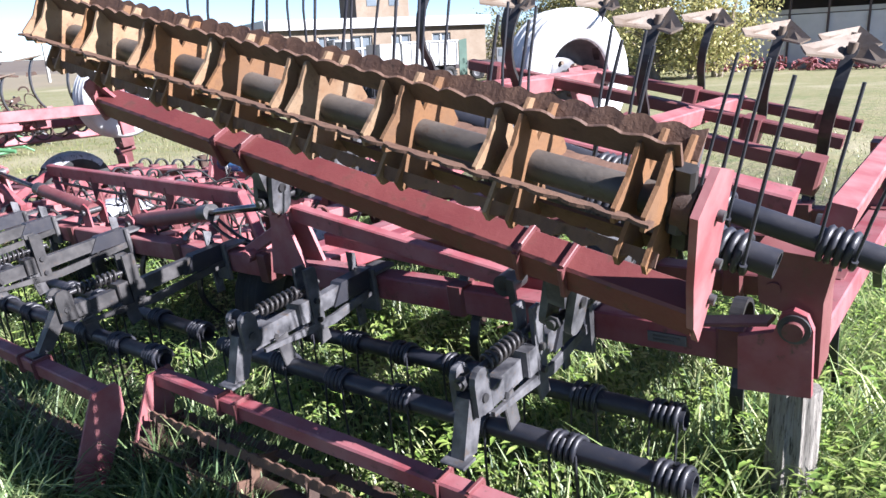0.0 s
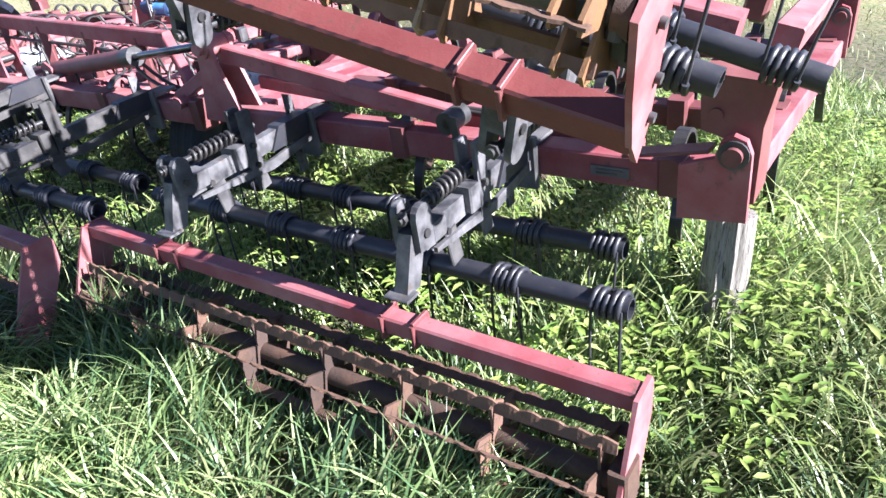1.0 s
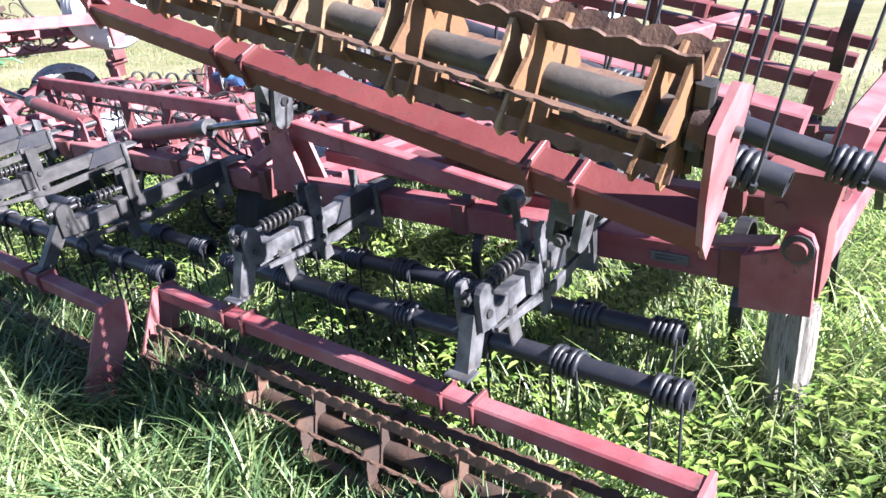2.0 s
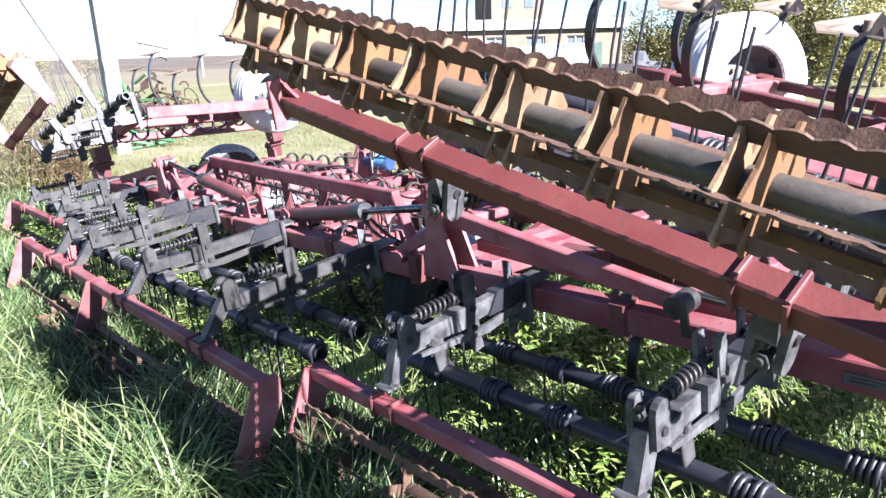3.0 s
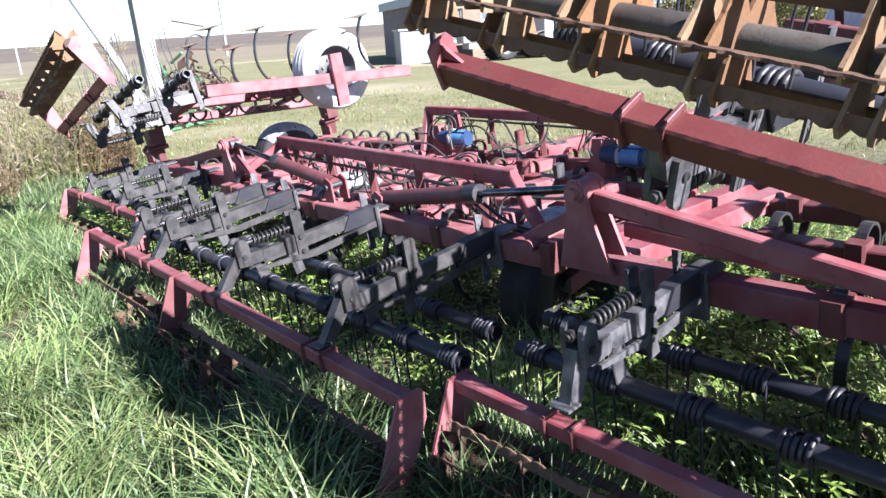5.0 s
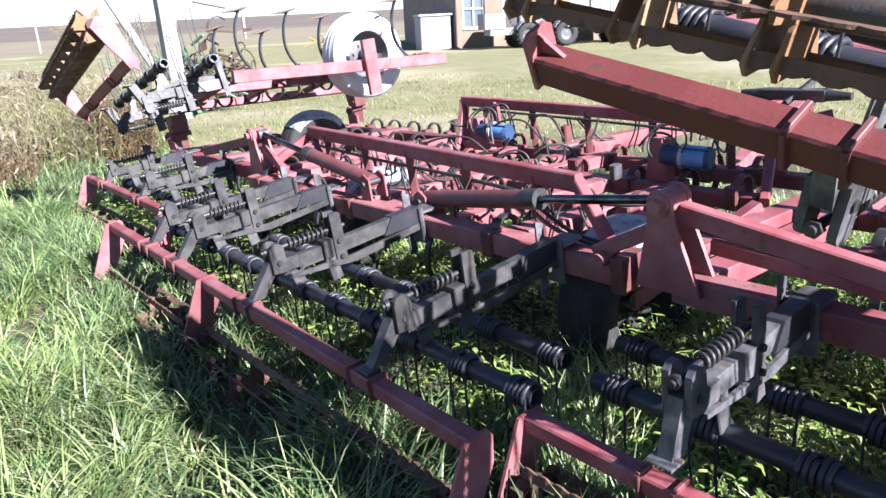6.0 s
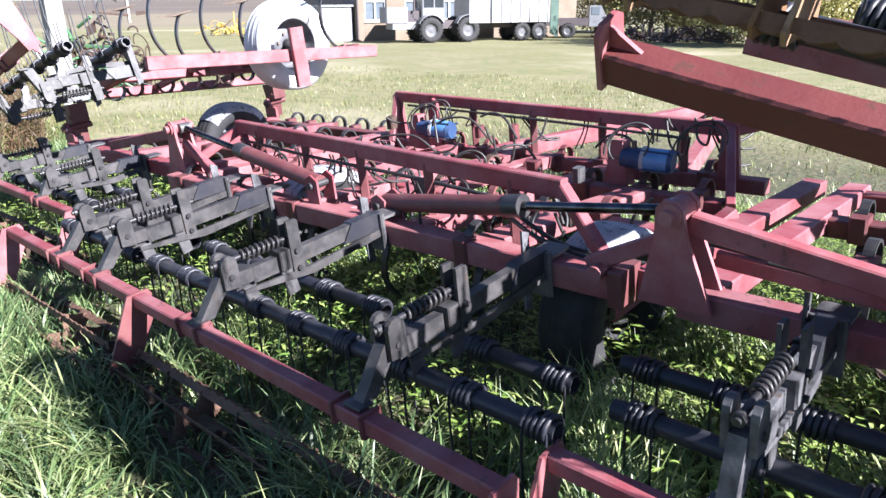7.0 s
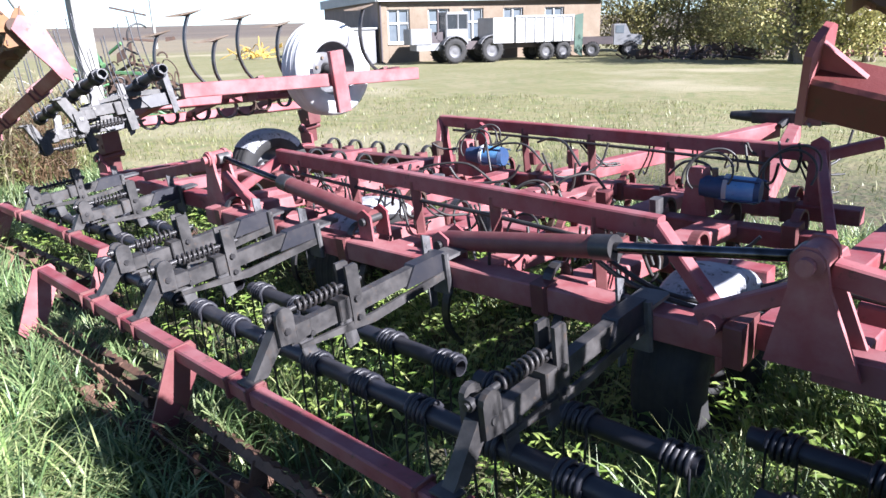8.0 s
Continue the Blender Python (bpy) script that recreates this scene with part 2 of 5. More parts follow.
def ground_material():
    m = bpy.data.materials.new("grassy_ground")
    m.use_nodes = True
    n, l = m.node_tree.nodes, m.node_tree.links
    b = n["Principled BSDF"]
    b.inputs["Roughness"].default_value = 0.95
    g = n.new("ShaderNodeNewGeometry")
    ln = n.new("ShaderNodeVectorMath")
    ln.operation = "LENGTH"
    l.new(g.outputs["Position"], ln.inputs[0])

    def tex(s, d=6.0):
        t = n.new("ShaderNodeTexNoise")
        t.inputs["Scale"].default_value, t.inputs["Detail"].default_value = s, d
        l.new(g.outputs["Position"], t.inputs["Vector"])
        return t.outputs[0]

    def rng(src, lo, hi):
        r = n.new("ShaderNodeMapRange")
        r.inputs["From Min"].default_value, r.inputs["From Max"].default_value = lo, hi
        l.new(src, r.inputs["Value"])
        return r.outputs[0]

    def mix(f, a, c):
        x = n.new("ShaderNodeMix")
        x.data_type = "RGBA"
        for s, v in ((x.inputs[6], a), (x.inputs[7], c)):
            if isinstance(v, tuple):
                s.default_value = (*v, 1)
            else:
                l.new(v, s)
        l.new(f, x.inputs[0])
        return x.outputs[2]

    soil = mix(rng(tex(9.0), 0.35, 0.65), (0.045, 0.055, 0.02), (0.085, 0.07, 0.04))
    lawn = mix(rng(tex(0.35), 0.35, 0.65), (0.160, 0.148, 0.064), (0.205, 0.180, 0.098))
    lawn = mix(rng(tex(3.5), 0.45, 0.70), lawn, (0.105, 0.128, 0.042))
    lawn = mix(rng(tex(0.13), 0.54, 0.66), lawn, (0.27, 0.24, 0.155))
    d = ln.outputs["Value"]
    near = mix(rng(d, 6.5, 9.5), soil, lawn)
    stubble = mix(rng(tex(0.05), 0.4, 0.6), (0.185, 0.150, 0.098), (0.155, 0.132, 0.085))
    mid = mix(rng(d, 75.0, 95.0), near, stubble)
    plough = mix(rng(tex(0.012), 0.35, 0.65), (0.085, 0.065, 0.052), (0.12, 0.095, 0.07))
    far = mix(rng(d, 230.0, 260.0), mid, plough)
    l.new(far, b.inputs["Base Color"])
    bp = n.new("ShaderNodeBump")
    bp.inputs["Strength"].default_value, bp.inputs["Distance"].default_value = 0.8, 0.05
    l.new(tex(14.0, 8.0), bp.inputs["Height"])
    l.new(bp.outputs[0], b.inputs["Normal"])
    return m


GROUND = ground_material()

# ---------------------------------------------------------------- geometry kit


class Geo:
    """Vertices and faces of one mesh."""

    def __init__(self):
        self.v, self.f, self.s = [], [], []

    def add(self, verts, faces, smooth=False):
        k = len(self.v)
        self.v += [tuple(p) for p in verts]
        self.f += [tuple(k + i for i in face) for face in faces]
        self.s += [smooth] * len(faces)
        return self

    def xf(self, m):
        self.v = [tuple(m @ Vector(p)) for p in self.v]
        if m.to_3x3().determinant() < 0:
            self.f = [tuple(reversed(face)) for face in self.f]
        return self

    def frame_of(self, p, q, up):
        d = (Vector(q) - Vector(p)).normalized()
        s = d.cross(Vector(up))
        s = s.normalized() if s.length > 1e-6 else d.orthogonal().normalized()
        return d, s, s.cross(d).normalized()

    def bar(self, p, q, w, h, up=(0, 0, 1), c=0.006):
        """A rectangular bar or tube with chamfered long edges, w across and h along up."""
        d, s, u = self.frame_of(p, q, up)
        a, b = w / 2, h / 2
        c = min(c, a * 0.6, b * 0.6)
        ring = [(-a + c, -b), (a - c, -b), (a, -b + c), (a, b - c), (a - c, b), (-a + c, b), (-a, b - c), (-a, -b + c)]
        vs = [Vector(e) + s * x + u * y for e in (p, q) for x, y in ring]
        fs = [(i, (i + 1) % 8, 8 + (i + 1) % 8, 8 + i) for i in range(8)] + [tuple(range(7, -1, -1)), tuple(range(8, 16))]
        return self.add(vs, fs)

    def plate(self, pts, thick, axis):
        """A flat polygon, given by its outline, thickened along axis."""
        a = Vector(axis) * thick / 2
        n = len(pts)
        vs = [Vector(p) - a for p in pts] + [Vector(p) + a for p in pts]
        fs = [tuple(range(n - 1, -1, -1)), tuple(range(n, 2 * n))] + [(i, (i + 1) % n, n + (i + 1) % n, n + i) for i in range(n)]
        return self.add(vs, fs)

    def cyl(self, p, q, r, n=14, r2=None, hollow=0.0):
        """A round bar, or a tube with open ends if hollow is given (the bore)."""
        d, s, u = self.frame_of(p, q, (0, 0, 1))
        r2 = r if r2 is None else r2
        ang = [2 * math.pi * i / n for i in range(n)]

        def ring(e, rad):
            return [Vector(e) + (s * math.cos(t) + u * math.sin(t)) * rad for t in ang]

        vs = ring(p, r) + ring(q, r2)
        self.add(vs, [(i, n + i, n + (i + 1) % n, (i + 1) % n)[::-1] for i in range(n)], True)
        if hollow:
            for e, rad, flip in ((p, r, 0), (q, r2, 1)):
                inner = Vector(e) + d * (0.06 if not flip else -0.06)
                v2 = ring(e, rad) + ring(e, hollow) + ring(inner, hollow)
                f2 = [(i, (i + 1) % n, n + (i + 1) % n, n + i) for i in range(n)] + [(n + i, n + (i + 1) % n, 2 * n + (i + 1) % n, 2 * n + i) for i in range(n)]
                f2.append(tuple(range(2 * n, 3 * n)))
                self.add(v2, f2 if flip else [f[::-1] for f in f2])
        else:
            self.add(ring(p, r) + ring(q, r2), [tuple(range(n)), tuple(range(2 * n - 1, n - 1, -1))])
        return self

    def pipe(self, pts, r, n=6, taper=1.0, flat=1.0):
        """A round or flattened section swept along a line of points."""
        pts = [Vector(p) for p in pts]
        vs, k = [], len(pts)
        u = None
        for i, p in enumerate(pts):
            d = (pts[min(i + 1, k - 1)] - pts[max(i - 1, 0)]).normalized()
            u = d.orthogonal().normalized() if u is None else (u - d * u.dot(d)).normalized()
            s = d.cross(u)
            rr = r * (1 + (taper - 1) * i / max(1, k - 1))
            vs += [p + (u * math.cos(2 * math.pi * j / n) * flat + s * math.sin(2 * math.pi * j / n)) * rr for j in range(n)]
        fs = [(i * n + j, i * n + (j + 1) % n, (i + 1) * n + (j + 1) % n, (i + 1) * n + j) for i in range(k - 1) for j in range(n)]
        self.add(vs, fs, True)
        return self.add(vs[:n] + vs[-n:], [tuple(range(n - 1, -1, -1)), tuple(range(n, 2 * n))])

    def ribbon(self, pts, w, t, side):
        """A flat strip, w wide along side and t thick, bent along a line of points."""
        pts = [Vector(p) for p in pts]
        s = Vector(side).normalized()
        k, vs = len(pts), []
        for i, p in enumerate(pts):
            d = (pts[min(i + 1, k - 1)] - pts[max(i - 1, 0)]).normalized()
            u = d.cross(s).normalized()
            vs += [p + s * w / 2 + u * t / 2, p - s * w / 2 + u * t / 2, p - s * w / 2 - u * t / 2, p + s * w / 2 - u * t / 2]
        fs = [(4 * i + j, 4 * i + (j + 1) % 4, 4 * i + 4 + (j + 1) % 4, 4 * i + 4 + j) for i in range(k - 1) for j in range(4)]
        fs += [(3, 2, 1, 0), tuple(range(4 * k - 4, 4 * k))]
        return self.add(vs, fs)

    def coil(self, p, q, big, r, turns, n=5, steps=10):
        d, s, u = self.frame_of(p, q, (0.3, 0.2, 1))
        k = int(turns * steps)
        pts = [Vector(p).lerp(Vector(q), i / k) + (s * math.cos(2 * math.pi * i / steps) + u * math.sin(2 * math.pi * i / steps)) * big for i in range(k + 1)]
        return self.pipe(pts, r, n)

    def lathe(self, profile, centre, axis, n=28):
        """A profile of (radius, along) turned round an axis through centre."""
        d = Vector(axis).normalized()
        s = d.orthogonal().normalized()
        u = d.cross(s)
        m, vs = len(profile), []
        for i in range(n):
            t = 2 * math.pi * i / n
            w = s * math.cos(t) + u * math.sin(t)
            vs += [Vector(centre) + d * a + w * r for r, a in profile]
        fs = [(i * m + j, i * m + j + 1, ((i + 1) % n) * m + j + 1, ((i + 1) % n) * m + j) for i in range(n) for j in range(m - 1)]
        return self.add(vs, fs, True)

    def box(self, lo, hi, c=0.01):
        x, y = (lo[0] + hi[0]) / 2, (lo[1] + hi[1]) / 2
        return self.bar((x, y, lo[2]), (x, y, hi[2]), hi[0] - lo[0], hi[1] - lo[1], (0, 1, 0), c)


def mesh_of(name, geo, mat):
    me = bpy.data.meshes.new(name)
    me.from_pydata(geo.v, [], geo.f)
    me.materials.append(mat)
    me.polygons.foreach_set("use_smooth", geo.s)
    me.update()
    return me


def part(name, geo, mat, parent, label=""):
    """Links a Geo as one mesh object under a thing or a part."""
    ob = new(name, mesh_of(name, geo, mat))
    ob.parent = parent
    return tagged(ob, label) if label else ob


def thing(name, label, category, m=None, group="", kind=""):
    ob = new(name)
    ob.empty_display_size = 0.2
    if m is not None:
        ob.matrix_world = m
    return tagged(ob, label, category, group, kind)


def solid(name, geo, mat, label, category, group="", kind=""):
    return tagged(new(name, mesh_of(name, geo, mat)), label, category, group, kind)


def arc(centre, a, b, r, t0, t1, k):
    """Points on an arc in the plane of the unit vectors a and b."""
    c, a, b = Vector(centre), Vector(a), Vector(b)
    return [c + a * r * math.cos(radians(t0 + (t1 - t0) * i / k)) + b * r * math.sin(radians(t0 + (t1 - t0) * i / k)) for i in range(k + 1)]

# ---------------------------------------------------------------- the cultivator, in its own axes: x across, y forward
MACH = Matrix(((0.99935, 0.0, -0.03604, 0), (-0.00344, 0.99544, -0.09537, 0), (0.03587, 0.09544, 0.99479, 0), (0, 0, 0, 1)))
ONE = Matrix.Identity(4)
rnd = random.Random(7)
machine = thing("field_cultivator", "large faded red folding field cultivator with rollers, standing in grass", "cultivator", MACH)


def fold_about(xh, zh, degrees):
    """Turns what lies beyond a hinge along y at (xh, zh) over the top."""
    return Matrix.Translation((xh, 0, zh)) @ Matrix.Rotation(-radians(degrees), 4, "Y") @ Matrix.Translation((-xh, 0, -zh))


def lev(T, y):
    """The frame lies level while the rear beam's axes lean: how far it drops forward (rises, where it is folded over)."""
    return (-0.1 if T == ONE else 0.1) * max(0.0, y - 1.085)


def roller(T, xa, xb, y, z, turn=0.0, spiders=8, rad=0.142, slim=False):
    """A cage roller: a shaft tube, flat arms and six blades with scalloped edges."""
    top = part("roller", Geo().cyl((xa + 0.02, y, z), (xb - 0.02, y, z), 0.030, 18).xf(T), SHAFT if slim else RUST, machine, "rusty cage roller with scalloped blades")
    for b in range(6):
        t = radians(60 * b + turn)
        o = Vector((0, math.cos(t), math.sin(t)))
        nrm = Vector((0, -math.sin(t), math.cos(t)))
        g, k = Geo(), int((xb - xa) / 0.0125)
        vs = []
        for i in range(k + 1):
            x = xa + 0.03 + (xb - xa - 0.06) * i / k
            wave = 0.011 * abs(math.sin(math.pi * (i / 5.1 + 0.13 * b))) - 0.006 + 0.0012 * rnd.uniform(-1, 1)
            base = Vector((x, y, z))
            wide = ((0.024 if b == 3 else 0.030 if b == 2 else 0.056) if slim else 0.036)
            a, c = base + o * (rad - wide - (0.020 if slim and b == 2 else 0)) + nrm * (0.0 if slim and b == 3 else 0.010), base + o * (rad - (0.028 if slim and b == 2 else 0.005) + wave)
            vs += [a - nrm * 0.004, a + nrm * 0.004, c + nrm * 0.003, c - nrm * 0.003]
        fs = [(4 * i + j, 4 * i + (j + 1) % 4, 4 * i + 4 + (j + 1) % 4, 4 * i + 4 + j) for i in range(k) for j in range(4)]
        fs += [(3, 2, 1, 0), tuple(range(4 * k, 4 * k + 4))]
        part("blade", g.add(vs, fs).xf(T), CAGE_RUST, top)
    for i in range(spiders):
        x = xa + (0.045 if slim else 0.07) + (xb - xa - (0.13 if slim else 0.14)) * i / (spiders - 1)
        for q in (0.0, 0.05) if slim else (0.0,):
            pts = []
            for b in (1, 3, 5) if slim else (0, 2, 4):
                for da, rr in ((-9, rad - 0.02), (4, rad - 0.012), (30, rad - 0.034), (56, rad - 0.012), (69, rad - 0.02), (90, 0.046)):
                    t = radians(60 * b + turn + da)
                    pts.append((x + q, y + math.cos(t) * rr, z + math.sin(t) * rr))
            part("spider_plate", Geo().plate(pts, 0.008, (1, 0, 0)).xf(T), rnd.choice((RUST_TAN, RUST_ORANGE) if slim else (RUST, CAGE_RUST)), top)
    for x, s in ((xa, 1), (xb, -1)):
        g = Geo().cyl((x, y, z), (x + s * 0.03, y, z), 0.042 if slim else 0.05, 16)
        if not slim:
            g.bar((x + s * 0.02, y, z - 0.06), (x + s * 0.02, y, z + 0.06), 0.05, 0.09, (0, 1, 0))
        part("bearing", g.xf(T), RUST, top)
    return top


def tooth_bar(T, xa, xb, y, za, zb, step=0.27, tine=0.40):
    """A round tube with pairs of wound spring teeth hanging from it."""
    top = part("tooth_bar", Geo().cyl((xa, y, za), (xb, y, zb), 0.033, 16, None, 0.027).xf(T), TUBE, machine, "blue-black tube carrying wound spring teeth")
    n = max(2, round((xb - xa) / step))
    for i in range(n):
        x = xa + 0.06 + (xb - xa - 0.16) * i / (n - 1)
        z = za + (zb - za) * (x - xa) / (xb - xa)
        g = Geo()
        for s, x0 in ((1, x), (-1, x + 0.085)):
            g.coil((x0, y, z), (x0 + s * 0.040, y, z), 0.041, 0.0092, 2.2, 6, 12)
            a = rnd.uniform(-0.03, 0.03)
            g.pipe([(x0, y - 0.038, z + 0.01), (x0 + a * 0.2, y - 0.05, z - 0.1), (x0 + a * 0.6, y - 0.055, z - 0.22), (x0 + a, y - 0.04, z - tine)], 0.0045, 5)
        part("spring_tooth", g.xf(T), TUBE, top)
    return top


def harrow_arm(T, x, ybar, zbar, yh, ybeam=1.03, dz=0.0, tone=None):
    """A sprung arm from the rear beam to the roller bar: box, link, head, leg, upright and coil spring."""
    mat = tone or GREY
    z = 0.66 + dz
    top = part("harrow_arm", Geo().plate([(x, yh + 0.02, z - 0.055), (x, yh + 0.34, z - 0.05), (x, ybeam - 0.02, z - 0.035), (x, ybeam - 0.02, z + 0.03), (x, yh + 0.36, z + 0.02), (x, yh + 0.02, z + 0.015)], 0.04, (1, 0, 0)).xf(T), mat, machine, "worn black-grey sprung harrow arm")
    part("sleeve", Geo().plate([(x, ybeam - 0.25, z - 0.052), (x, ybeam - 0.01, z - 0.05), (x, ybeam - 0.01, z + 0.034), (x, ybeam - 0.19, z + 0.034)], 0.062, (1, 0, 0)).xf(T), TUBE, top, "black clamp sleeve")
    part("link", Geo().plate([(x + 0.028, yh + 0.05, z - 0.075), (x + 0.028, yh + 0.40, z - 0.115), (x + 0.028, ybeam - 0.03, z - 0.085), (x + 0.028, ybeam - 0.03, z - 0.05), (x + 0.028, yh + 0.40, z - 0.075), (x + 0.028, yh + 0.05, z - 0.06)], 0.014, (1, 0, 0)).xf(T), mat, top)
    for s in (-0.034, 0.034):
        top_edge = [(x + s, yh - 0.001 + 0.036 * math.cos(radians(a)), z + 0.075 + 0.036 * math.sin(radians(a))) for a in range(0, 181, 30)]
        part("head_plate", Geo().plate([(x + s, yh - 0.037, z - 0.025), (x + s, yh + 0.035, z - 0.035)] + top_edge, 0.02, (1, 0, 0)).xf(T), mat, top)
    part("leg", Geo().plate([(x, yh - 0.042, z + 0.03), (x, yh + 0.03, z + 0.03), (x, ybar + 0.07, zbar + 0.032), (x, ybar + 0.006, zbar + 0.034)], 0.046, (1, 0, 0)).bar((x - 0.04, ybar + 0.01, zbar + 0.036), (x + 0.04, ybar + 0.01, zbar + 0.036), 0.06, 0.010, (0, 0, 1)).xf(T), mat, top)
    yu = yh + 0.325
    for s in (-0.03, 0.03):
        part("upright", Geo().plate([(x + s, yu - 0.028, z - 0.085), (x + s, yu + 0.03, z - 0.085), (x + s, yu + 0.03, z + 0.148), (x + s, yu + 0.02, z + 0.158), (x + s, yu - 0.028, z + 0.158)], 0.014, (1, 0, 0)).xf(T), mat, top)
    part("spacer", Geo().box((x - 0.045, yh + 0.03, z - 0.03), (x + 0.045, yh + 0.10, z + 0.03), 0.005).xf(T), mat, top)
    part("spacer", Geo().box((x - 0.045, yu - 0.09, z - 0.045), (x + 0.045, yu - 0.035, z + 0.04), 0.005).xf(T), mat, top)
    part("rod", Geo().cyl((x, yh - 0.06, z + 0.075), (x, yu + 0.06, z + 0.075), 0.011, 10).cyl((x, yh - 0.05, z + 0.075), (x, yh - 0.03, z + 0.075), 0.02, 6).cyl((x, yu + 0.03, z + 0.075), (x, yu + 0.045, z + 0.075), 0.02, 6).xf(T), STEEL, top)
    part("coil_spring", Geo().coil((x, yh + 0.08, z + 0.075), (x, yu - 0.05, z + 0.075), 0.0225, 0.0062, 8, 6, 12).xf(T), SPRING, top)
    for yb, zb, rb in ((yh, z + 0.02, 0.014), (yu, z + 0.02, 0.013), (yh + 0.1, z - 0.03, 0.011), (yu, z - 0.06, 0.012)):
        part("bolt", Geo().cyl((x - 0.05, yb, zb), (x + 0.05, yb, zb), rb, 8).xf(T), STEEL, top)
    g = Geo().box((x - 0.055, ybeam - 0.03, z - 0.16), (x + 0.055, ybeam - 0.004, z + 0.03)).box((x - 0.055, ybeam - 0.03, z - 0.002), (x + 0.055, ybeam + 0.12, z + 0.012))
    part("clamp", g.xf(T), BLACK, top)
    g = Geo().plate([(x - 0.06, ybeam - 0.05, z - 0.24), (x - 0.06, ybeam - 0.005, z - 0.24), (x - 0.06, ybeam - 0.005, z + 0.09), (x - 0.06, ybeam - 0.05, z + 0.11)], 0.01, (1, 0, 0))
    for i in range(6):
        g.cyl((x - 0.068, ybeam - 0.028, z - 0.2 + 0.05 * i), (x - 0.052, ybeam - 0.028, z - 0.2 + 0.05 * i), 0.009, 8)
    part("adjuster_strip", g.xf(T), GREY, top)
    for yy in (ybar + 0.44 - 0.0, ybar + 0.25):
        part("hanger", Geo().bar((x + 0.02, yy, z - 0.05), (x + 0.02, yy + 0.02, z - 0.17), 0.012, 0.06, (0, 1, 0)).xf(T), BLACK, top)
    return top


def roller_bar(T, xa, xb, y, za, zb, clamps=(), mids=(), size=0.06, ends=True, mat=None, up=(0, 0, 1), flange=None):
    """The square tube over a roller, with its end plates and clamp straps."""
    top = part("roller_bar", Geo().bar((xa, y, za), (xb, y, zb), size, size, up).xf(T), mat or RED, machine, "faded red square tube over the roller")
    # Front face: rust and dust, with warm ground bounce put into the colour.
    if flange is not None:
        top.data.materials.append(BAR_RUST_BOUNCE)
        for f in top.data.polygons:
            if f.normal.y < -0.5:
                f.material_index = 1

    def zz(x):
        return za + (zb - za) * (x - xa) / (xb - xa)

    for x in ((xa, xb) if ends else ()) + tuple(mids):
        z = zz(x) - 0.01
        pts = [(x, y - 0.05, z + 0.042), (x, y + 0.045, z + 0.046), (x, y + 0.06, z + 0.02), (x, y + 0.05, z - 0.07), (x, y - 0.07, z - 0.28), (x, y - 0.12, z - 0.33), (x, y - 0.18, z - 0.325), (x, y - 0.215, z - 0.27), (x, y - 0.10, z - 0.05)]
        part("end_plate", Geo().plate(pts, 0.012, (1, 0, 0)).xf(T), RED_DARK if x in mids else PINK, top)
    for x in clamps:
        z, s = zz(x), size / 2 + 0.006
        g = Geo()
        u = Vector(up).normalized()
        v = Vector((0, u.z, -u.y))
        c = Vector((x, y, z))
        for a, b in (((-s, -s), (-s, s)), ((-s, s), (s, s)), ((s, s), (s, -s)), ((s, -s), (-s, -s))):
            g.bar(c + v * a[0] + u * a[1], c + v * b[0] + u * b[1], 0.016, 0.012, (1, 0, 0), 0.002)
        part("clamp_strap", g.xf(T), RED_DARK, top)
    if flange is not None:
        c, u = Vector((flange, y, zz(flange))), Vector(up).normalized()
        v = Vector((0, u.z, -u.y))
        s = size / 2 + 0.008
        part("end_flange", Geo().plate([c - v * s + u * s, c + v * s + u * s, c + v * s - u * 0.085, c + v * s * 0.6 - u * 0.10, c - v * s * 0.6 - u * 0.10, c - v * s - u * 0.085], 0.012, (1, 0, 0)).xf(T), PINK if flange > 0 else RED, top)
        d = Vector((-1 if flange > (xa + xb) / 2 else 1, 0, 0))
        part("gusset", Geo().plate([c - u * size / 2, c - u * 0.088, c - u * size / 2 + d * 0.075], 0.01, v).xf(T), RED, top)
    return top


TINE = [(0.0, 0.06), (0.03, 0.115), (0.09, 0.145), (0.155, 0.125), (0.19, 0.07), (0.185, 0.0), (0.14, -0.08), (0.075, -0.16), (0.035, -0.26), (0.035, -0.36), (0.075, -0.45), (0.13, -0.52)]


def smooth_line(pts, k=3):
    """More points along a line, on a smooth curve through those given."""
    p = [Vector((0, *q)) if len(q) == 2 else Vector(q) for q in pts]
    out = []
    for i in range(len(p) - 1):
        a, b, c, d = p[max(i - 1, 0)], p[i], p[i + 1], p[min(i + 2, len(p) - 1)]
        for j in range(k):
            t = j / k
            out.append(0.5 * (2 * b + (c - a) * t + (2 * a - 5 * b + 4 * c - d) * t * t + (3 * b - a - 3 * c + d) * t ** 3))
    return out + [p[-1]]


